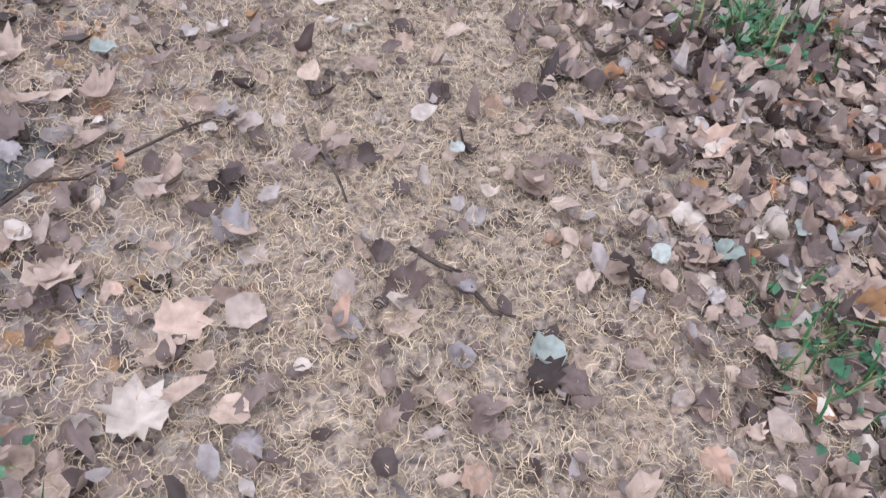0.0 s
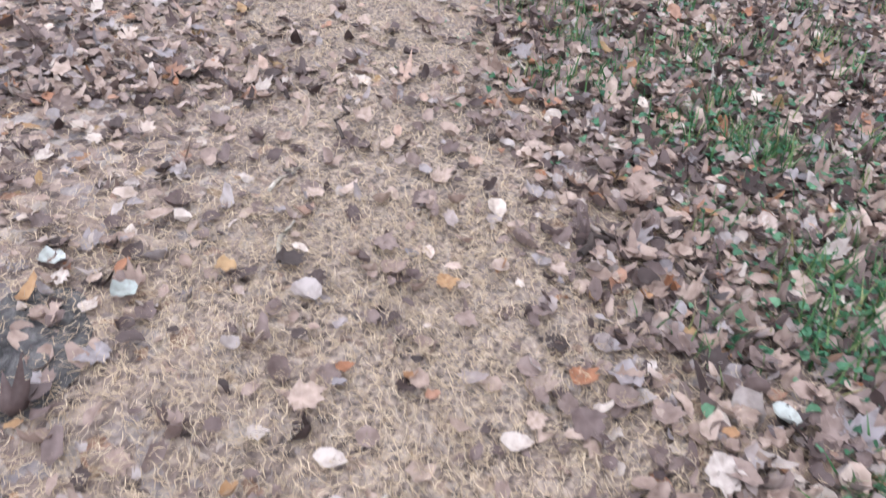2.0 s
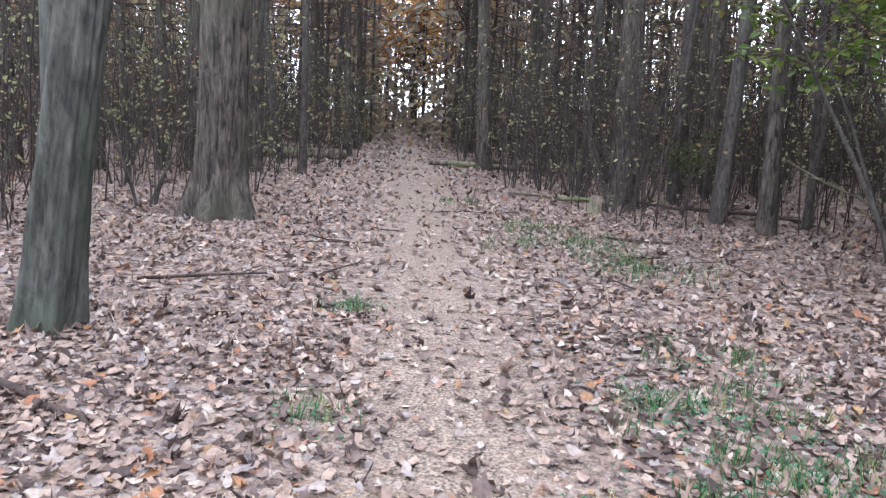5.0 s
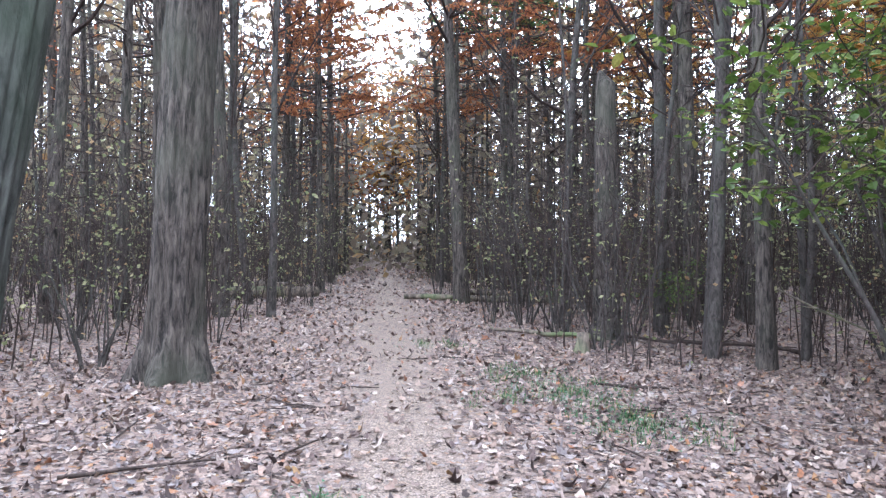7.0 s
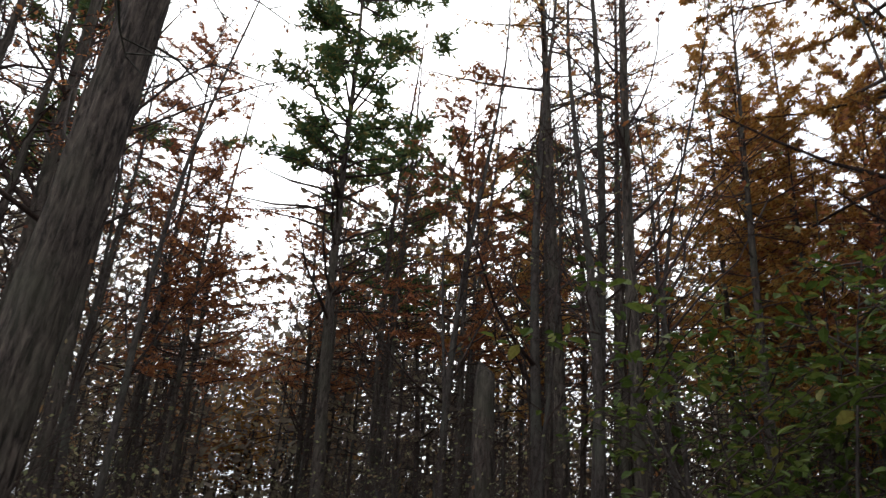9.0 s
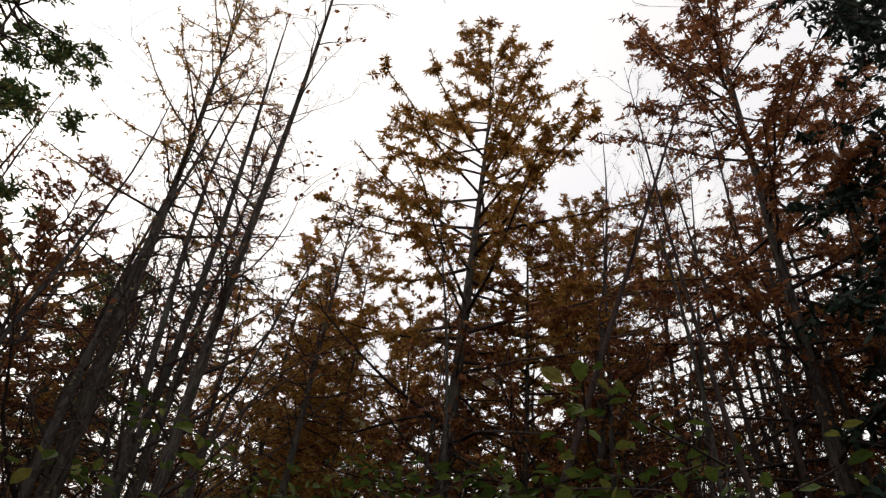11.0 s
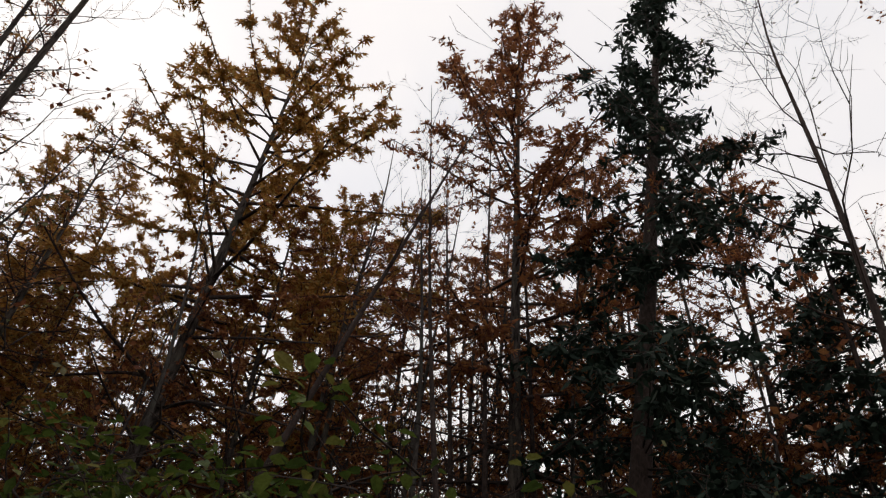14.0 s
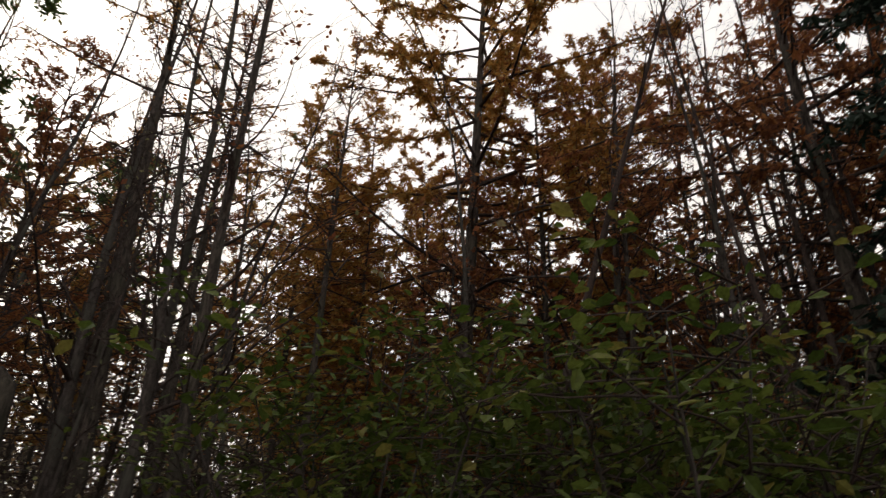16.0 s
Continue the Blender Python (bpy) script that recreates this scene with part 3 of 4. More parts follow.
stand(bare_tree("thin dark upright stem with a fine twiggy top", 15.5, 0.075, 22, 0.3, rust_mat, (-0.05, 0.12), wobble=0.06, first=0.55, reach=0.17, bark=twig_mat), 9.95, 6.72)
stand(bare_tree("bare tree with long arching boughs and fine twigs", 17, 0.085, 26, 0.1, shrub_mat, (-0.05, -0.1), wobble=0.16, first=0.4, reach=0.3, sub=6, bark=twig_mat), 8.15, 2.26)
for x, y, k in [(12.4, 7.4, 0.112), (11.9, 6.7, 0.087), (12.9, 6.1, 0.072)]:
    stand(bare_tree("straight slim dark stem with short dead twigs", 17, 0.085, 26, 0.5, rust_mat, (-0.02, k * 0.6), wobble=0.05, first=0.3, reach=0.11, bark=twig_mat), x, y)
# broken snag in the thicket
snag = Soup()
snag.tube([(0, 0, -0.1), (0.02, 0, 0.25), (0.0, 0.02, 1.2), (-0.03, 0, 2.6), (-0.06, 0, 4.0), (-0.08, 0, 4.5), (-0.17, 0.05, 4.75)], [0.33, 0.24, 0.2, 0.19, 0.18, 0.16, 0.03], 24, 0.2)
stand(assemble("snag", snag, None, None, (bark_mat, None, None), "thick dark broken snag standing in the thicket", "snag"), 3.36, 16.56)
stand(bares[2], 5.08, 14.26)
stand(bares[3], 6.9, 23.2)
stand(bares[4], 9.0, 22.4)
stand(shrubs[0], -4.2, 13.4)
stand(shrubs[1], 2.9, 15.2)
stand(shrubs[2], 1.6, 19.0)
stand(shrubs[3], -4.6, 19.8)
stand(greens[0], 4.6, 10.3, 0, 1.0)
stand(greens[1], 5.6, 7.2, 60, 1.3)
for proto, x, y, turn, size in [
        (larches[1], 13.6, 20.2, 140, 0.9), (larches[0], 17.5, 20.5, 200, 0.8), (larches[2], 18.5, 11.0, 30, 0.9), (larches[3], 7.4, 19.2, 60, 0.95),
        (larches[2], 19.0, 4.0, 120, 0.85), (larches[1], 16.2, 17.2, 45, 0.75), (larches[3], 3.2, 27.0, 0, 1.0), (larches[3], -6.0, 36.0, 0, 0.9),
        (larches[3], 4.5, 35.0, 0, 0.9), (larches[3], 9.5, 29.0, 0, 0.95), (larches[1], 14.0, 28.0, 0, 0.95), (larches[2], -4.5, 30.0, 0, 0.9),
        (larches[3], 9.4, 17.0, 30, 0.85), (larches[1], 21.0, 24.0, 99, 0.9), (larches[2], 22.0, 15.0, 10, 1.0), (larches[3], -7.0, 24.0, 50, 0.85),
        (larches[3], -11.0, 20.0, 50, 0.9), (larches[1], 20.0, 30.0, 0, 1.0), (larches[3], 13.0, 11.0, 0, 0.8), (larches[2], 16.5, 0.5, 0, 0.9),
        (low_spruce, 14.0, -2.5, 70, 1.1), (low_spruce, 13.2, 2.6, 150, 0.75), (dark_spruce, 15.0, -6.0, 20, 0.8), (green_pine, -8.0, 28.0, 90, 1.0),
        (green_pine, 12.0, 34.0, 30, 1.0), (bares[3], 3.0, 26.4, 0, 1.0), (bares[3], 6.4, 21.2, 50, 0.9), (bares[1], 16.0, 8.0, 0, 1.0),
        (bares[1], 4.40, 14.50, 90, 0.8), (bares[2], 4.41, 16.6, 20, 1.1), (bares[2], 5.7, 14.3, 200, 1.0),
        (bares[1], -3.5, 14.9, 0, 1.1), (bares[3], -4.19, 19.76, 0, 1.1), (bares[3], -5.4, 19.4, 60, 1.3), (bares[1], 4.71, 17.41, 10, 1.0), (bares[1], 4.49, 14.74, 200, 0.9), (bares[2], 5.88, 14.52, 80, 1.2), (shrubs[1], 2.7, 17.2, 80, 1.1), (shrubs[1], 3.6, 16.0, 160, 0.9), (shrubs[1], 2.3, 18.8, 260, 1.2), (shrubs[1], 6.8, 13.0, 300, 0.9), (shrubs[0], -5.73, 16.14, 10, 1.0), (bares[3], -8.0, 17.9, 20, 1.3), (bares[3], -3.0, 32.0, 30, 1.0), (bares[0], -4.3, 20.4, 120, 0.9),
        (bares[3], -8.3, 17.4, 0, 1.2), (bares[3], -9.6, 23.6, 70, 1.1), (bares[0], 13.2, 8.9, 200, 1.1), (bares[4], 12.5, 5.4, 0, 1.2),
        (bares[0], 9.0, 12.6, 80, 0.9), (bares[4], 15.2, 9.6, 80, 1.1), (bares[4], 10.2, 13.8, 10, 0.9), (bares[0], 10.0, -5.0, 70, 1.2),
        (shrubs[1], 3.8, 18.2, 40, 1.0), (shrubs[1], 5.6, 17.0, 90, 0.9), (shrubs[3], 1.9, 21.0, 0, 1.0), (shrubs[2], -2.6, 22.5, 0, 0.8),
        (shrubs[0], -5.4, 11.8, 77, 0.9), (shrubs[1], 7.0, 14.2, 0, 1.0), (shrubs[2], 0.9, 26.5, 10, 1.0), (shrubs[0], 6.3, 12.6, 10, 0.8),
        (greens[1], 4.4, 16.4, 10, 0.42), (greens[0], 6.2, 8.8, 130, 1.05), (greens[1], 7.4, 6.0, 10, 1.25), (greens[0], 7.2, 10.6, 220, 1.0),
        (larches[0], 15.4, 13.0, 77, 0.82), (larches[2], 16.8, 5.2, 200, 0.95), (larches[1], 10.4, 18.2, 11, 0.7), (larches[1], 14.6, 23.6, 250, 0.85),
        (larches[2], 12.8, 13.0, 300, 0.72), (larches[1], 18.2, 14.4, 66, 0.85), (larches[2], 20.5, 8.0, 15, 0.95), (larches[3], 7.8, 24.0, 15, 0.75),
        (larches[2], 4.6, 22.4, 95, 0.68), (larches[3], 1.8, 30.0, 195, 0.8), (larches[3], 2.6, 37.0, 20, 0.8), (larches[3], -3.4, 38.0, 40, 0.75),
        (larches[0], 7.6, 32.0, 85, 0.8), (larches[3], -9.0, 33.0, 5, 0.9), (larches[3], -6.0, 19.0, 5, 0.85), (larches[2], 17.0, 25.0, 5, 0.85),
        (low_spruce, 16.5, -1.0, 10, 1.2), (low_spruce, 10.6, -3.0, 33, 1.0), (low_spruce, 17.5, 2.4, 200, 1.15), (larches[3], 3.0, 42.0, 20, 0.8),
        (larches[2], -2.9, 27.5, 70, 0.62), (larches[3], 2.9, 23.5, 170, 0.6), (larches[3], 5.6, 26.0, 20, 0.7), (larches[3], -5.6, 26.5, 20, 0.7),
        (larches[2], 1.6, 33.0, 60, 0.75), (larches[3], 4.4, 30.0, 230, 0.75), (larches[3], -7.6, 21.0, 230, 0.7), (larches[3], -5.2, 44.0, 30, 0.8), (larches[1], 8.4, 26.5, 130, 0.7),
        (larches[3], 7.2, 29.6, 200, 0.7), (larches[2], 10.6, 24.6, 70, 0.7), (green_pine, 3.4, 31.0, 200, 0.85), (larches[3], -12.5, 26.0, 70, 0.85), (larches[3], -4.6, 34.0, 10, 0.75),
        (greens[0], 5.4, 11.6, 300, 0.95), (greens[1], 6.4, 7.4, 200, 1.3), (greens[0], 8.6, 8.2, 44, 1.0), (greens[1], 8.2, 4.4, 144, 1.2)]:
    another(proto, x, y, turn=turn, size=size)

# the wood on both sides of the path and behind
wood = random.Random(21)
placed = []


def free_spot(x, y, gap):
    if abs(x + 0.25 + 0.023 * y) < (2.3 if y < 26 else 1.7) or math.hypot(x + 0.4, y - 3) < 7.0 or (0 < x < 4 and y < 12) or (-7 < x < 0 and y < 15.5) or (0 < x < 12 and -3 < y < 6) or (x > 5 and y > 6 and math.hypot(x + 0.5, y - 5) < 14.5):
        return False
    if any((x - a) ** 2 + (y - b) ** 2 < gap * gap for a, b in placed):
        return False
    placed.append((x, y))
    return True


for k in range(1500):
    if len(placed) > 150:
        break
    x, y = wood.uniform(-24, 26), wood.uniform(-16, 46)
    if free_spot(x, y, 1.1):
        proto = wood.choice([bares[0], bares[1], bares[1], bares[2], bares[2], bares[3], bares[4]])
        another(proto, x, y, turn=wood.uniform(0, 360), size=wood.uniform(0.75, 1.15), lean=wood.uniform(0, 4.5), lean_way=wood.uniform(0, 360), group="bare forest trees")
# mostly unseen trees, added behind the start to block sky light
for k in range(60):
    x, y = wood.uniform(-22, 18), wood.uniform(-22, 1)
    if math.hypot(x, y - 2) > 5.5 and free_spot(x, y, 1.5):
        another(wood.choice([larches[3], bares[4], bares[4], bares[0]]), x, y, turn=wood.uniform(0, 360), size=wood.uniform(0.8, 1.1), group="trees behind the start")
for k in range(34):
    x, y = wood.uniform(9, 21), wood.uniform(-7, 13)
    if free_spot(x, y, 0.9):
        another((bares[0], bares[4], bares[1], larches[2])[k % 4], x, y, turn=wood.uniform(0, 360), size=wood.uniform(0.4, 0.58) if k % 4 == 3 else wood.uniform(0.8, 1.1), lean=wood.uniform(0, 2), lean_way=wood.uniform(0, 360), group="trees east of the path")
# young larches and rusty saplings that fill the wood to the east and north-east
for k in range(120):
    a, d = radians(wood.uniform(38, 118)), wood.uniform(14.5, 31)
    x, y = -0.5 + d * math.sin(a), 5 + d * math.cos(a)
    if free_spot(x, y, 0.7):
        proto = (larches[2], bares[4], larches[1], larches[2], bares[0])[k % 5]
        another(proto, x, y, turn=wood.uniform(0, 360), size=wood.uniform(0.38, 0.62) if k % 5 in (0, 2, 3) else wood.uniform(0.7, 1.0), lean=wood.uniform(0, 4), lean_way=wood.uniform(0, 360), group="young trees of the dense wood")
# trees that close the end of the ride
for k in range(46):
    x, y = wood.uniform(-9, 6), wood.uniform(50, 72)
    if abs(x + 1.5) < 1.2 and y < 60:
        continue
    another((larches[1], bares[4], larches[2], shrubs[2], larches[0])[k % 5], x, y, turn=wood.uniform(0, 360), size=wood.uniform(0.45, 0.8) if k % 5 != 3 else 1.3, group="trees at the end of the ride")
for k in range(1500):
    if len(placed) > 430:
        break
    x, y = wood.uniform(-18, 20), wood.uniform(6, 42)
    if free_spot(x, y, 0.8):
        another(wood.choice(shrubs), x, y, turn=wood.uniform(0, 360), size=wood.uniform(0.6, 1.1), group="understorey shrubs")


# ---- far woods that close the view ----
def far_woods():
    trunks, brush = Soup(), Soup()
    for k in range(1000):
        a, d = (wood.uniform(-0.75, 2.2) if k % 8 else wood.uniform(0, 6.28)), wood.uniform(30, 85)
        x, y = d * math.sin(a), 5 + d * math.cos(a)
        if abs(x + 0.25 + 0.023 * y) < 1.7 and y < 56:
            continue
        h, r = wood.uniform(13, 23), wood.uniform(0.04, 0.12)
        lx, ly = wood.gauss(0, 0.6), wood.gauss(0, 0.6)
        trunks.tube([(x, y, -0.2), (x + lx * 0.4, y + ly * 0.6, h * 0.5), (x + lx, y + ly, h)], [r, r * 0.7, r * 0.2], 4)
        for _ in range(8):
            z = wood.uniform(2.5, h)
            b = wood.uniform(0, 2 * math.pi)
            L = wood.uniform(0.8, 2.6)
            trunks.tube([(x, y, z), (x + L * math.cos(b), y + L * math.sin(b), z + L * 0.4)], [0.03, 0.008], 3)
        for _ in range(260):
            z = h * wood.random() ** 1.3
            leaf_quad(brush, (x + wood.gauss(0, 1.5), y + wood.gauss(0, 1.5), z), wood.uniform(0.26, 0.68), 0.55)
    top = tagged(new("far_woods"), "distant brown autumn woods closing the view", "woods", kind="stuff")
    part("trunk_layer", trunks.mesh("trunk_layer", bark_thin_mat), top)
    part("foliage", brush.mesh("foliage", brush_mat, False), top)


far_woods()


def undergrowth():
    """Thin stems, twigs and withered leaves that fill the wood between the trees."""
    twigs, leaves = Soup(), Soup()
    made = 0
    while made < 5200:
        x, y = wood.uniform(-22, 24), wood.uniform(-3, 44)
        if abs(x + 0.03 * y) < (2.6 if y < 22 else 1.9) or (y < 13.5 and -4.5 < x < 5.0) or math.hypot(x, y - 5) < 6 or (y < 7 and x < 6):
            continue
        made += 1
        h = wood.uniform(0.8, 5.0)
        lx, ly = wood.gauss(0, 0.22) * h, wood.gauss(0, 0.22) * h
        z0 = height(x, y)
        p = [Vector((x, y, z0 - 0.05)), Vector((x + lx * 0.3, y + ly * 0.3, z0 + h * 0.5)), Vector((x + lx, y + ly, z0 + h))]
        r = wood.uniform(0.006, 0.016)
        twigs.tube(p, [r, r * 0.7, 0.003], 3)
        for _ in range(6):
            q = along(p, wood.uniform(0.15, 1))[0]
            e = q + Vector((wood.gauss(0, 0.55), wood.gauss(0, 0.55), wood.gauss(0.15, 0.35)))
            mid = q.lerp(e, 0.55) + Vector((wood.gauss(0, 0.08), wood.gauss(0, 0.08), wood.gauss(0.06, 0.08)))
            twigs.tube([q, mid, e], [0.006, 0.004, 0.002], 3)
            for _ in range(1 if wood.random() < 0.7 else 4):
                leaf_quad(leaves, mid.lerp(e, wood.random()), wood.uniform(0.04, 0.1), 0.65)
    top = tagged(new("undergrowth"), "thin bare undergrowth with withered leaves among the trees", "undergrowth", kind="stuff")
    part("stem_layer", twigs.mesh("stem_layer", twig_mat), top)
    part("foliage", leaves.mesh("foliage", shrub_mat, False), top)


undergrowth()

# ---- things lying on the forest floor ----
def lying(name, label, category, pts, radii, mat, sides=8, forks=0):
    soup = Soup()
    pts = [Vector((x, y, height(x, y) + z)) for x, y, z in pts]
    soup.tube(pts, radii, sides, 0.12)
    soup.f.append(tuple(range(sides)))
    soup.f.append(tuple(range((len(pts) - 1) * sides, len(pts) * sides)))
    for _ in range(forks):
        p, d = along(pts, rng.uniform(0.2, 0.95))
        soup.tube(bent(p, side_way(d, 0.7) + Vector((0, 0, 0.1)), rng.uniform(0.2, 0.6), 3, 0.15), [radii[-1] * 0.9, radii[-1] * 0.6, radii[-1] * 0.4, 0.002], 4)
    return tagged(new(name, soup.mesh(name, mat)), label, category)


def wander(x0, y0, x1, y1, z, steps, amount):
    return [(x0 + (x1 - x0) * i / steps + rng.gauss(0, amount), y0 + (y1 - y0) * i / steps + rng.gauss(0, amount), z) for i in range(steps + 1)]


lying("log", "mossy fallen log at the path's edge", "log", wander(-5.2, 24.2, -2.7, 25.2, 0.14, 5, 0.04), [0.17, 0.18, 0.17, 0.16, 0.16, 0.15], log_mat, 12)
lying("log", "short dark log behind a mossy log", "log", wander(-4.9, 25.4, -3.6, 25.8, 0.2, 4, 0.04), [0.2, 0.21, 0.2, 0.2, 0.19], log_mat, 12)
lying("log", "long thin fallen trunk beside the path", "log", wander(-0.1, 24.45, 5.0, 23.6, 0.09, 8, 0.05), [0.07, 0.08, 0.09, 0.09, 0.1, 0.1, 0.11, 0.11, 0.11], log_mat, 9)
lying("log", "fallen trunk among the shrubs", "log", wander(1.5, 25.2, 6.5, 24.4, 0.2, 8, 0.05), [0.08, 0.09, 0.1, 0.1, 0.1, 0.11, 0.11, 0.12, 0.12], log_mat, 9)
lying("fallen_branch", "dark fallen branch on brown leaves", "branch", wander(1.3, 18.0, 3.2, 15.9, 0.06, 7, 0.12), [0.02, 0.03, 0.035, 0.035, 0.04, 0.04, 0.04, 0.035], log_mat, 6, 5)
lying("fallen_branch", "thin dark branch lying in the leaves", "branch", wander(2.0, 12.5, 2.9, 12.15, 0.03, 5, 0.03), [0.012, 0.018, 0.02, 0.02, 0.016, 0.01], twig_mat, 5, 3)
lying("fallen_branch", "curved branch half buried in leaves", "branch", wander(-2.7, 7.0, -1.75, 6.5, 0.015, 6, 0.03), [0.02, 0.03, 0.03, 0.028, 0.024, 0.02, 0.012], twig_mat, 6, 1)
lying("fallen_branch", "thin branch beside a leaning trunk", "branch", wander(-2.6, 9.2, -1.5, 9.7, 0.03, 6, 0.03), [0.016, 0.016, 0.014, 0.012, 0.01, 0.008, 0.005], twig_mat, 5, 3)
lying("fallen_branch", "dead branch propped among the shrubs", "branch", [(6.4, 12.0, 0.05), (5.9, 12.6, 0.5), (5.3, 13.3, 0.85), (4.9, 13.9, 1.15)], [0.008, 0.012, 0.014, 0.014], log_mat, 6, 6)
lying("fallen_branch", "dark crooked branch under the thicket", "branch", wander(3.3, 16.2, 5.6, 14.6, 0.1, 7, 0.16), [0.02, 0.025, 0.03, 0.03, 0.035, 0.03, 0.03, 0.02], twig_mat, 6, 7)
lying("stump", "dark rotten stump beside the thicket", "stump", [(2.5, 14.9, -0.02), (2.52, 14.9, 0.14), (2.52, 14.92, 0.3)], [0.13, 0.1, 0.085], log_mat, 11)
for k in range(22):
    x, y, a = rng.uniform(-2.8, 5.5), rng.uniform(7.5, 16), rng.uniform(0, 6.28)
    L = rng.uniform(0.3, 1.1)
    lying("fallen_twig", "bare dark twig on fallen leaves", "twig", wander(x, y, x + L * math.cos(a), y + L * math.sin(a), 0.025, 4, 0.03), [0.006, 0.009, 0.009, 0.007, 0.004], twig_mat, 5, 2)["group"] = "twigs on the ground"
for x0, y0, x1, y1, r, mat, label in [(-0.98, 1.78, -0.55, 2.03, 0.004, twig_mat, "long dark twig on dry straw"), (-1.12, 1.72, -0.99, 1.63, 0.016, twig_mat, "stub of dark branch on straw"),
                                      (-0.36, 1.97, -0.28, 1.74, 0.004, twig_mat, "thin twig on dry straw"), (-0.17, 1.62, 0.0, 1.42, 0.005, twig_mat, "thin dark twig between leaves"),
                                      (-0.45, 2.13, -0.39, 2.17, 0.004, pale_mat, "small pale stick on straw"), (-0.21, 2.3, -0.195, 2.37, 0.005, pale_mat, "small white stick on straw"),
                                      (-0.44, 3.0, -0.38, 3.18, 0.006, pale_mat, "white stick on the path"), (-0.47, 3.3, -0.41, 3.44, 0.006, pale_mat, "pale stick beside a leaf"),
                                      (0.36, 3.03, 0.5, 3.09, 0.012, twig_mat, "dark twig beside the grass"), (-0.28, 3.62, -0.27, 3.85, 0.006, twig_mat, "curved twig on the path")]:
    lying("fallen_twig", label, "twig", wander(x0, y0, x1, y1, 0.016 + r, 5, 0.012), [r, r * 1.1, r, r, r * 0.8, r * 0.6], mat, 6)


# ---- fallen leaves, straw, grass ----
g = np.random.default_rng(11)


def litter_spots(n, x0, x1, y0, y1, keep):
    p = np.stack([g.uniform(x0, x1, n), g.uniform(y0, y1, n)], 1)
    return p[g.random(n) < keep(p[:, 0], p[:, 1])]


def leaf_keep(x, y):
    """Fewer leaves on the trodden strip, more towards the edges."""
    c = np.abs(x + 0.026 * y - 0.05)
    k = np.clip((c - 0.25) / 0.6, 0.0, 1.0)
    return np.where(y < 3.8, np.where(x > 0.15, np.clip(0.3 + (x - 0.15) * 1.6, 0, 1), 0.2 + 0.3 * np.clip(-x - 0.45, 0, 1)), 0.32 + 0.68 * k)


litter = tagged(new("leaf_litter"), "thick layer of dry brown and pinkish fallen leaves", "leaves", kind="stuff")
areas = [(3400, 0.35, 2.2, 0.9, 5.0, 0.066), (14000, -2.2, 2.6, 0.5, 4.2, 0.052), (16000, -3.8, 4.0, 4.0, 8.5, 0.06), (18000, -6.5, 7.0, 8.3, 15.0, 0.068), (13000, -9, 9, 15.0, 27.0, 0.09), (9000, -7, 6, 27.0, 50.0, 0.12)]
for n, x0, x1, y0, y1, size in areas:
    for k, (shape, faces) in enumerate(CRUMPLED if y1 < 5.5 else SHAPES):
        share = (0.12, 0.28, 0.32, 0.28)[k]
        p = litter_spots(int(n * share), x0, x1, y0, y1, leaf_keep)
        m = len(p)
        pos = np.column_stack([p, heights(p[:, 0], p[:, 1]) + g.uniform(0.006, 0.032, m)])
        me = scatter_mesh("leaf_layer", shape, faces, pos, g.uniform(0, 6.28, m), np.abs(g.normal(0, 0.42, m)), g.uniform(0, 6.28, m),
                          size * g.uniform(0.55, 1.4, m) * (1.25 if k == 0 else 1), litter_mat, g.normal(0.35, 1.0, m), True)
        tagged(part("leaf_layer", me, litter), kind="stuff")

# leaves near the path's start, one by one
singles = []
for k in range(10):
    shape, faces = CRUMPLED[k % 4]
    singles.append(scatter_mesh("leaf", shape, faces, np.zeros((1, 3)), np.zeros(1), np.array([0.12 * (k % 3)]), np.zeros(1), np.ones(1), litter_one_mat, np.array([(-0.35, 0.35, 0.75, 0.1, 1.1)[k % 5]]), True))


def leaf_at(me, x, y, size, turn, lift=0.03):
    ob = part("leaf", me, litter)
    ob.matrix_basis = pose(x, y, height(x, y) + lift, rng.gauss(0, 9), rng.gauss(0, 9), turn) @ Matrix.Scale(size, 4)
    return ob


for x, y, size, turn in [(-0.62, 1.50, 0.13, 40), (-0.67, 1.33, 0.15, 100), (-0.82, 2.12, 0.12, 20), (-0.86, 2.3, 0.08, 200), (-0.85, 1.62, 0.13, 70), (-0.30, 1.90, 0.09, 10),
                         (-0.67, 1.82, 0.09, 60), (0.06, 1.30, 0.085, 0), (0.44, 1.52, 0.08, 30), (0.33, 1.53, 0.06, 80), (0.62, 2.05, 0.085, 0), (0.35, 3.56, 0.1, 50),
                         (0.46, 3.3, 0.09, 100), (-0.76, 3.19, 0.09, 20), (-0.96, 3.0, 0.075, 0), (-0.77, 2.88, 0.075, 30), (0.66, 1.22, 0.1, 70), (0.66, 2.46, 0.08, 0), (-0.6, 6.54, 0.11, 40)]:
    leaf_at(singles[rng.choice((0, 4, 8, 1, 3))], x, y, size * 0.85, turn)
for k in range(260):
    x, y = rng.uniform(-1.3, 1.5), rng.uniform(0.9, 4.6)
    leaf_at(rng.choice(singles), x, y, rng.uniform(0.04, 0.09) * (1.1 if x > 0.2 else 1), rng.uniform(0, 360), rng.uniform(0.018, 0.034))

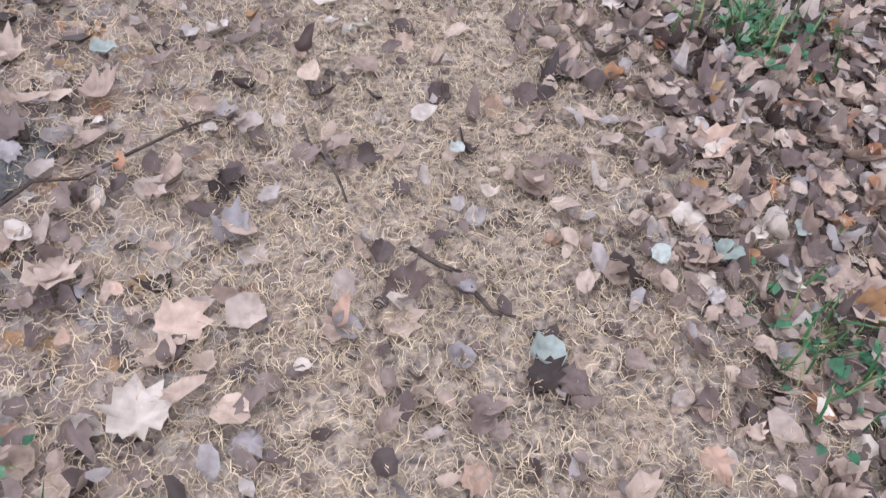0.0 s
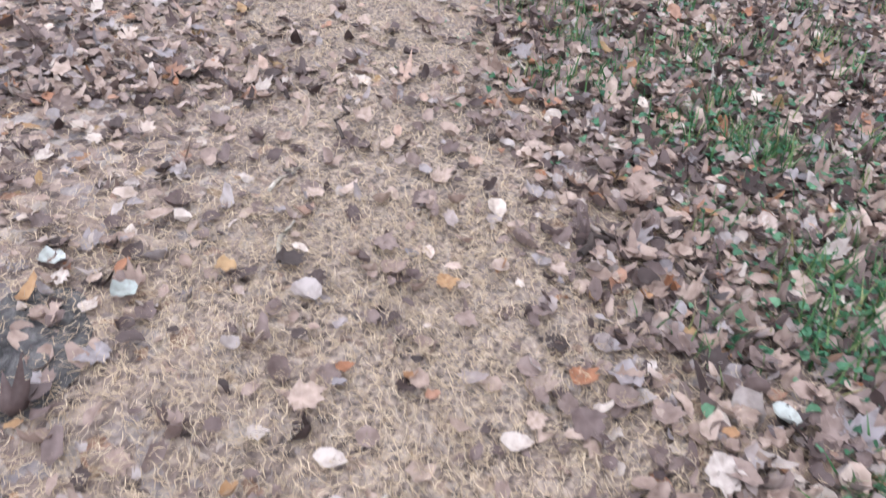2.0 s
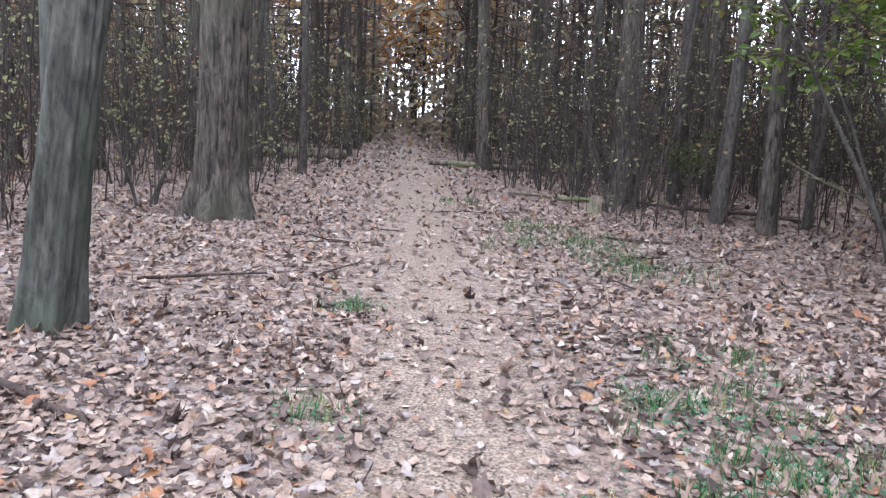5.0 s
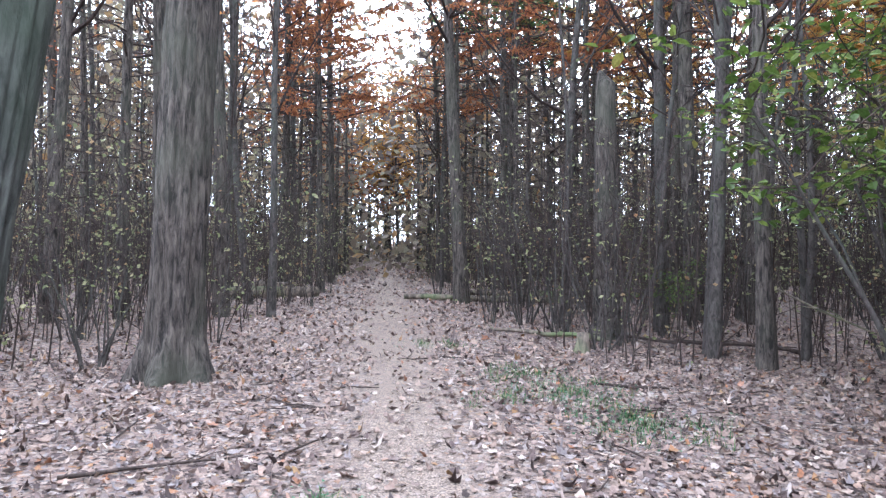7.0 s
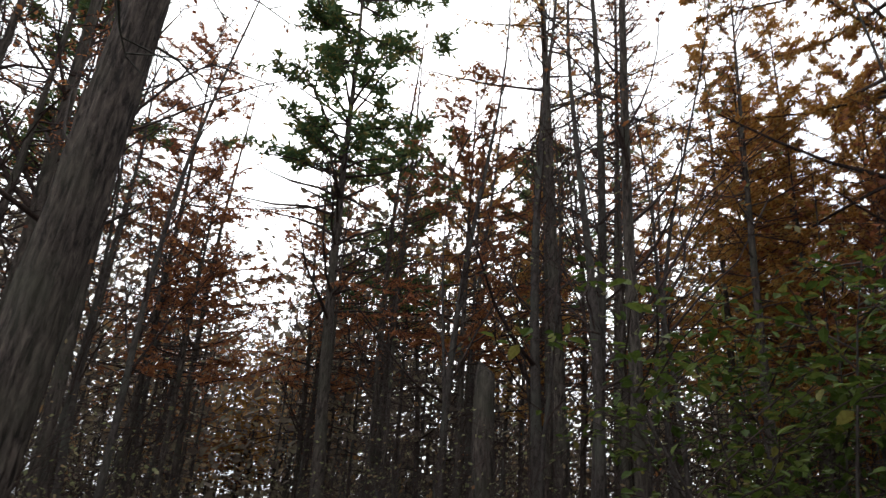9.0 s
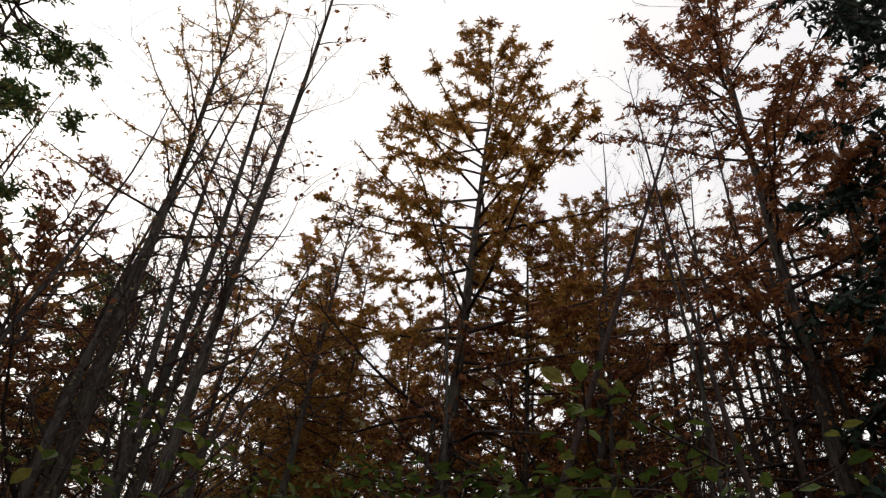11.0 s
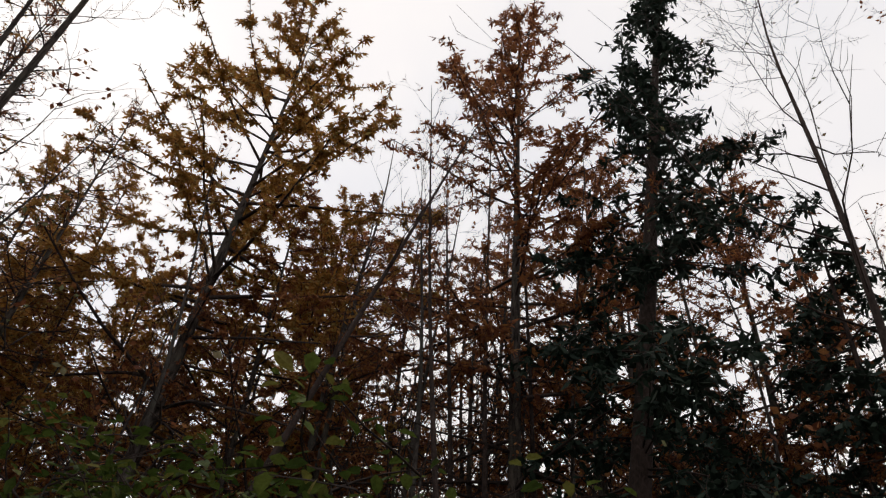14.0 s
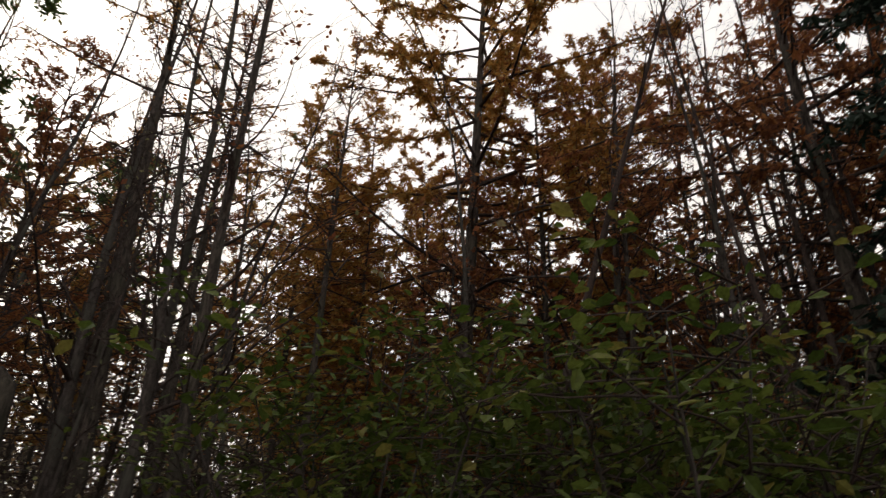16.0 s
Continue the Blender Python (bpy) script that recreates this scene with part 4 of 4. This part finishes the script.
# pale green and grey leaf undersides
pale_leaf_mat = leaf_material("pale_leaf", [(0, (0.13, 0.142, 0.125)), (0.6, (0.175, 0.18, 0.165)), (1, (0.26, 0.255, 0.235))], 0.12, 0.6, by_object=True)
pale_leaf = singles[7].copy()
pale_leaf.materials[0] = pale_leaf_mat
for x, y, size, turn in [(0.44, 1.52, 0.075, 30), (0.02, 1.36, 0.08, 0), (0.31, 1.53, 0.05, 80), (0.62, 1.55, 0.055, 40), (-0.05, 1.86, 0.04, 15), (-0.96, 3.0, 0.07, 0), (-0.77, 2.88, 0.07, 30), (-0.82, 2.25, 0.07, 0), (0.66, 2.46, 0.07, 120)]:
    tagged(leaf_at(pale_leaf, x, y, size, turn, 0.04), "pale grey-green leaf underside")

# curled dry straw on the trodden strip
strip = [(-0.5, -0.02, 0), (-0.5, 0.02, 0), (-0.15, 0.12, 0.14), (-0.15, 0.08, 0.14), (0.2, -0.02, 0.12), (0.2, 0.02, 0.12), (0.5, 0.2, 0.0), (0.5, 0.17, 0.0)]
strip_faces = [(0, 1, 2, 3), (3, 2, 5, 4), (4, 5, 6, 7)]
straw = tagged(new("dry_straw"), "mat of curled dry straw and needles on the path", "straw", kind="stuff")
for n, x0, x1, y0, y1, size in [(76000, -1.5, 1.5, 0.8, 3.3, 0.034), (26000, -1.6, 1.3, 3.3, 6.0, 0.045)]:
    p = litter_spots(n, x0, x1, y0, y1, lambda x, y: np.clip(1.15 - np.abs(x + 0.15) * 0.65, 0.1, 1))
    m = len(p)
    pos = np.column_stack([p, heights(p[:, 0], p[:, 1]) + g.uniform(0.001, 0.02, m)])
    me = scatter_mesh("straw", strip, strip_faces, pos, g.uniform(0, 6.28, m), np.abs(g.normal(0, 0.25, m)), g.uniform(0, 6.28, m), size * g.uniform(0.5, 1.5, m), straw_mat, g.normal(0, 0.9, m))
    tagged(part("straw", me, straw), kind="stuff")

# green patches: grass blades and low herbs
PATCHES = [(1.02, 2.75, 0.26, 650), (0.84, 2.2, 0.13, 220), (1.1, 3.5, 0.36, 600), (1.0, 4.3, 0.5, 800), (1.2, 5.3, 0.6, 800), (1.3, 6.3, 0.5, 700), (1.0, 6.9, 0.25, 350), (1.5, 7.6, 0.5, 350),
           (1.5, 11.9, 0.65, 900), (1.9, 10.6, 0.6, 800), (1.2, 13.2, 0.6, 500), (-0.85, 6.7, 0.22, 120), (-0.79, 8.74, 0.22, 200), (-0.92, 5.46, 0.2, 120), (0.62, 1.25, 0.14, 120), (-0.95, 1.3, 0.1, 50), (0.3, 15.5, 0.5, 250), (2.1, 4.4, 0.6, 500), (1.9, 3.2, 0.5, 400)]
blade = [(-0.03, 0, 0), (0.03, 0, 0), (0.025, 0.12, 0.5), (-0.025, 0.12, 0.5), (0, 0.42, 0.95)]
grass = tagged(new("grass"), "tufts of green grass among fallen leaves", "grass", kind="stuff")
pts, hp = [], []
for x, y, r, n in PATCHES:
    tufts = [(x + g.normal(0, r * 0.6), y + g.normal(0, r * 0.6)) for _ in range(max(4, n // 28))]
    for _ in range(int(n * 0.8)):
        a, b = tufts[g.integers(len(tufts))]
        pts.append((a + g.normal(0, 0.06), b + g.normal(0, 0.06)))
    for _ in range(int(n * 0.45)):
        hp.append((x + g.normal(0, r * 0.7), y + g.normal(0, r * 0.7)))
pts, hp = np.array(pts), np.array(hp)
m = len(pts)
pos = np.column_stack([pts, heights(pts[:, 0], pts[:, 1])])
part("blade_layer", scatter_mesh("blade_layer", blade, [(0, 1, 2), (0, 2, 3), (3, 2, 4)], pos, g.uniform(0, 6.28, m), np.abs(g.normal(0, 0.4, m)), g.uniform(0, 6.28, m), g.uniform(0.04, 0.13, m), grass_mat), grass)
herbs = tagged(new("low_herbs"), "low green herb leaves beside the path", "herbs", kind="stuff")
m = len(hp)
pos = np.column_stack([hp, heights(hp[:, 0], hp[:, 1]) + g.uniform(0.02, 0.06, m)])
shape, faces = lobed_leaf(7, 0.1, 0.8)
part("herb_layer", scatter_mesh("herb_layer", shape, faces, pos, g.uniform(0, 6.28, m), np.abs(g.normal(0, 0.45, m)), g.uniform(0, 6.28, m), g.uniform(0.014, 0.036, m), herb_mat, g.normal(0.3, 0.5, m)), herbs)

# yellow withered weed by the path
weed = Soup()
for _ in range(260):
    a, r = rng.uniform(0, 6.28), rng.uniform(0, 0.17)
    p = Vector((r * math.cos(a), r * math.sin(a) * 0.6, 0.0))
    line = bent(p, (math.cos(a) * 1.2, math.sin(a) * 1.2, rng.uniform(0.15, 0.7)), rng.uniform(0.08, 0.2), 3, 0.25)
    weed.tube(line, [0.0025, 0.002, 0.002, 0.001], 3)
    leaf_quad(weed, line[2], rng.uniform(0.02, 0.05), 0.3)
w = tagged(new("withered_weed", weed.mesh("withered_weed", weed_mat, False)), "clump of yellow withered weed on the path's edge", "weed")
w.location = (0.42, 5.72, height(0.42, 5.72))

# bare patches of dark soil
for x, y, rx, ry in [(-0.94, 2.73, 0.13, 0.2), (-1.02, 1.95, 0.14, 0.12)]:
    ring = [(0.0, 0.0)] + [(rx * math.cos(a) * q, ry * math.sin(a) * q) for q, a in [(1 + 0.3 * noise.noise(Vector((k * 0.9, x, y))), k * 0.3142) for k in range(20)]]
    me = bpy.data.meshes.new("soil_patch")
    me.from_pydata([(a, b, height(x + a, y + b) - height(x, y) + (0.024 if k == 0 else 0.006)) for k, (a, b) in enumerate(ring)], [], [(0, 1 + k, 1 + (k + 1) % 20) for k in range(20)])
    me.materials.append(soil_mat)
    tagged(new("soil_patch", me), "bare patch of dark crumbly soil", "soil").location = (x, y, height(x, y))
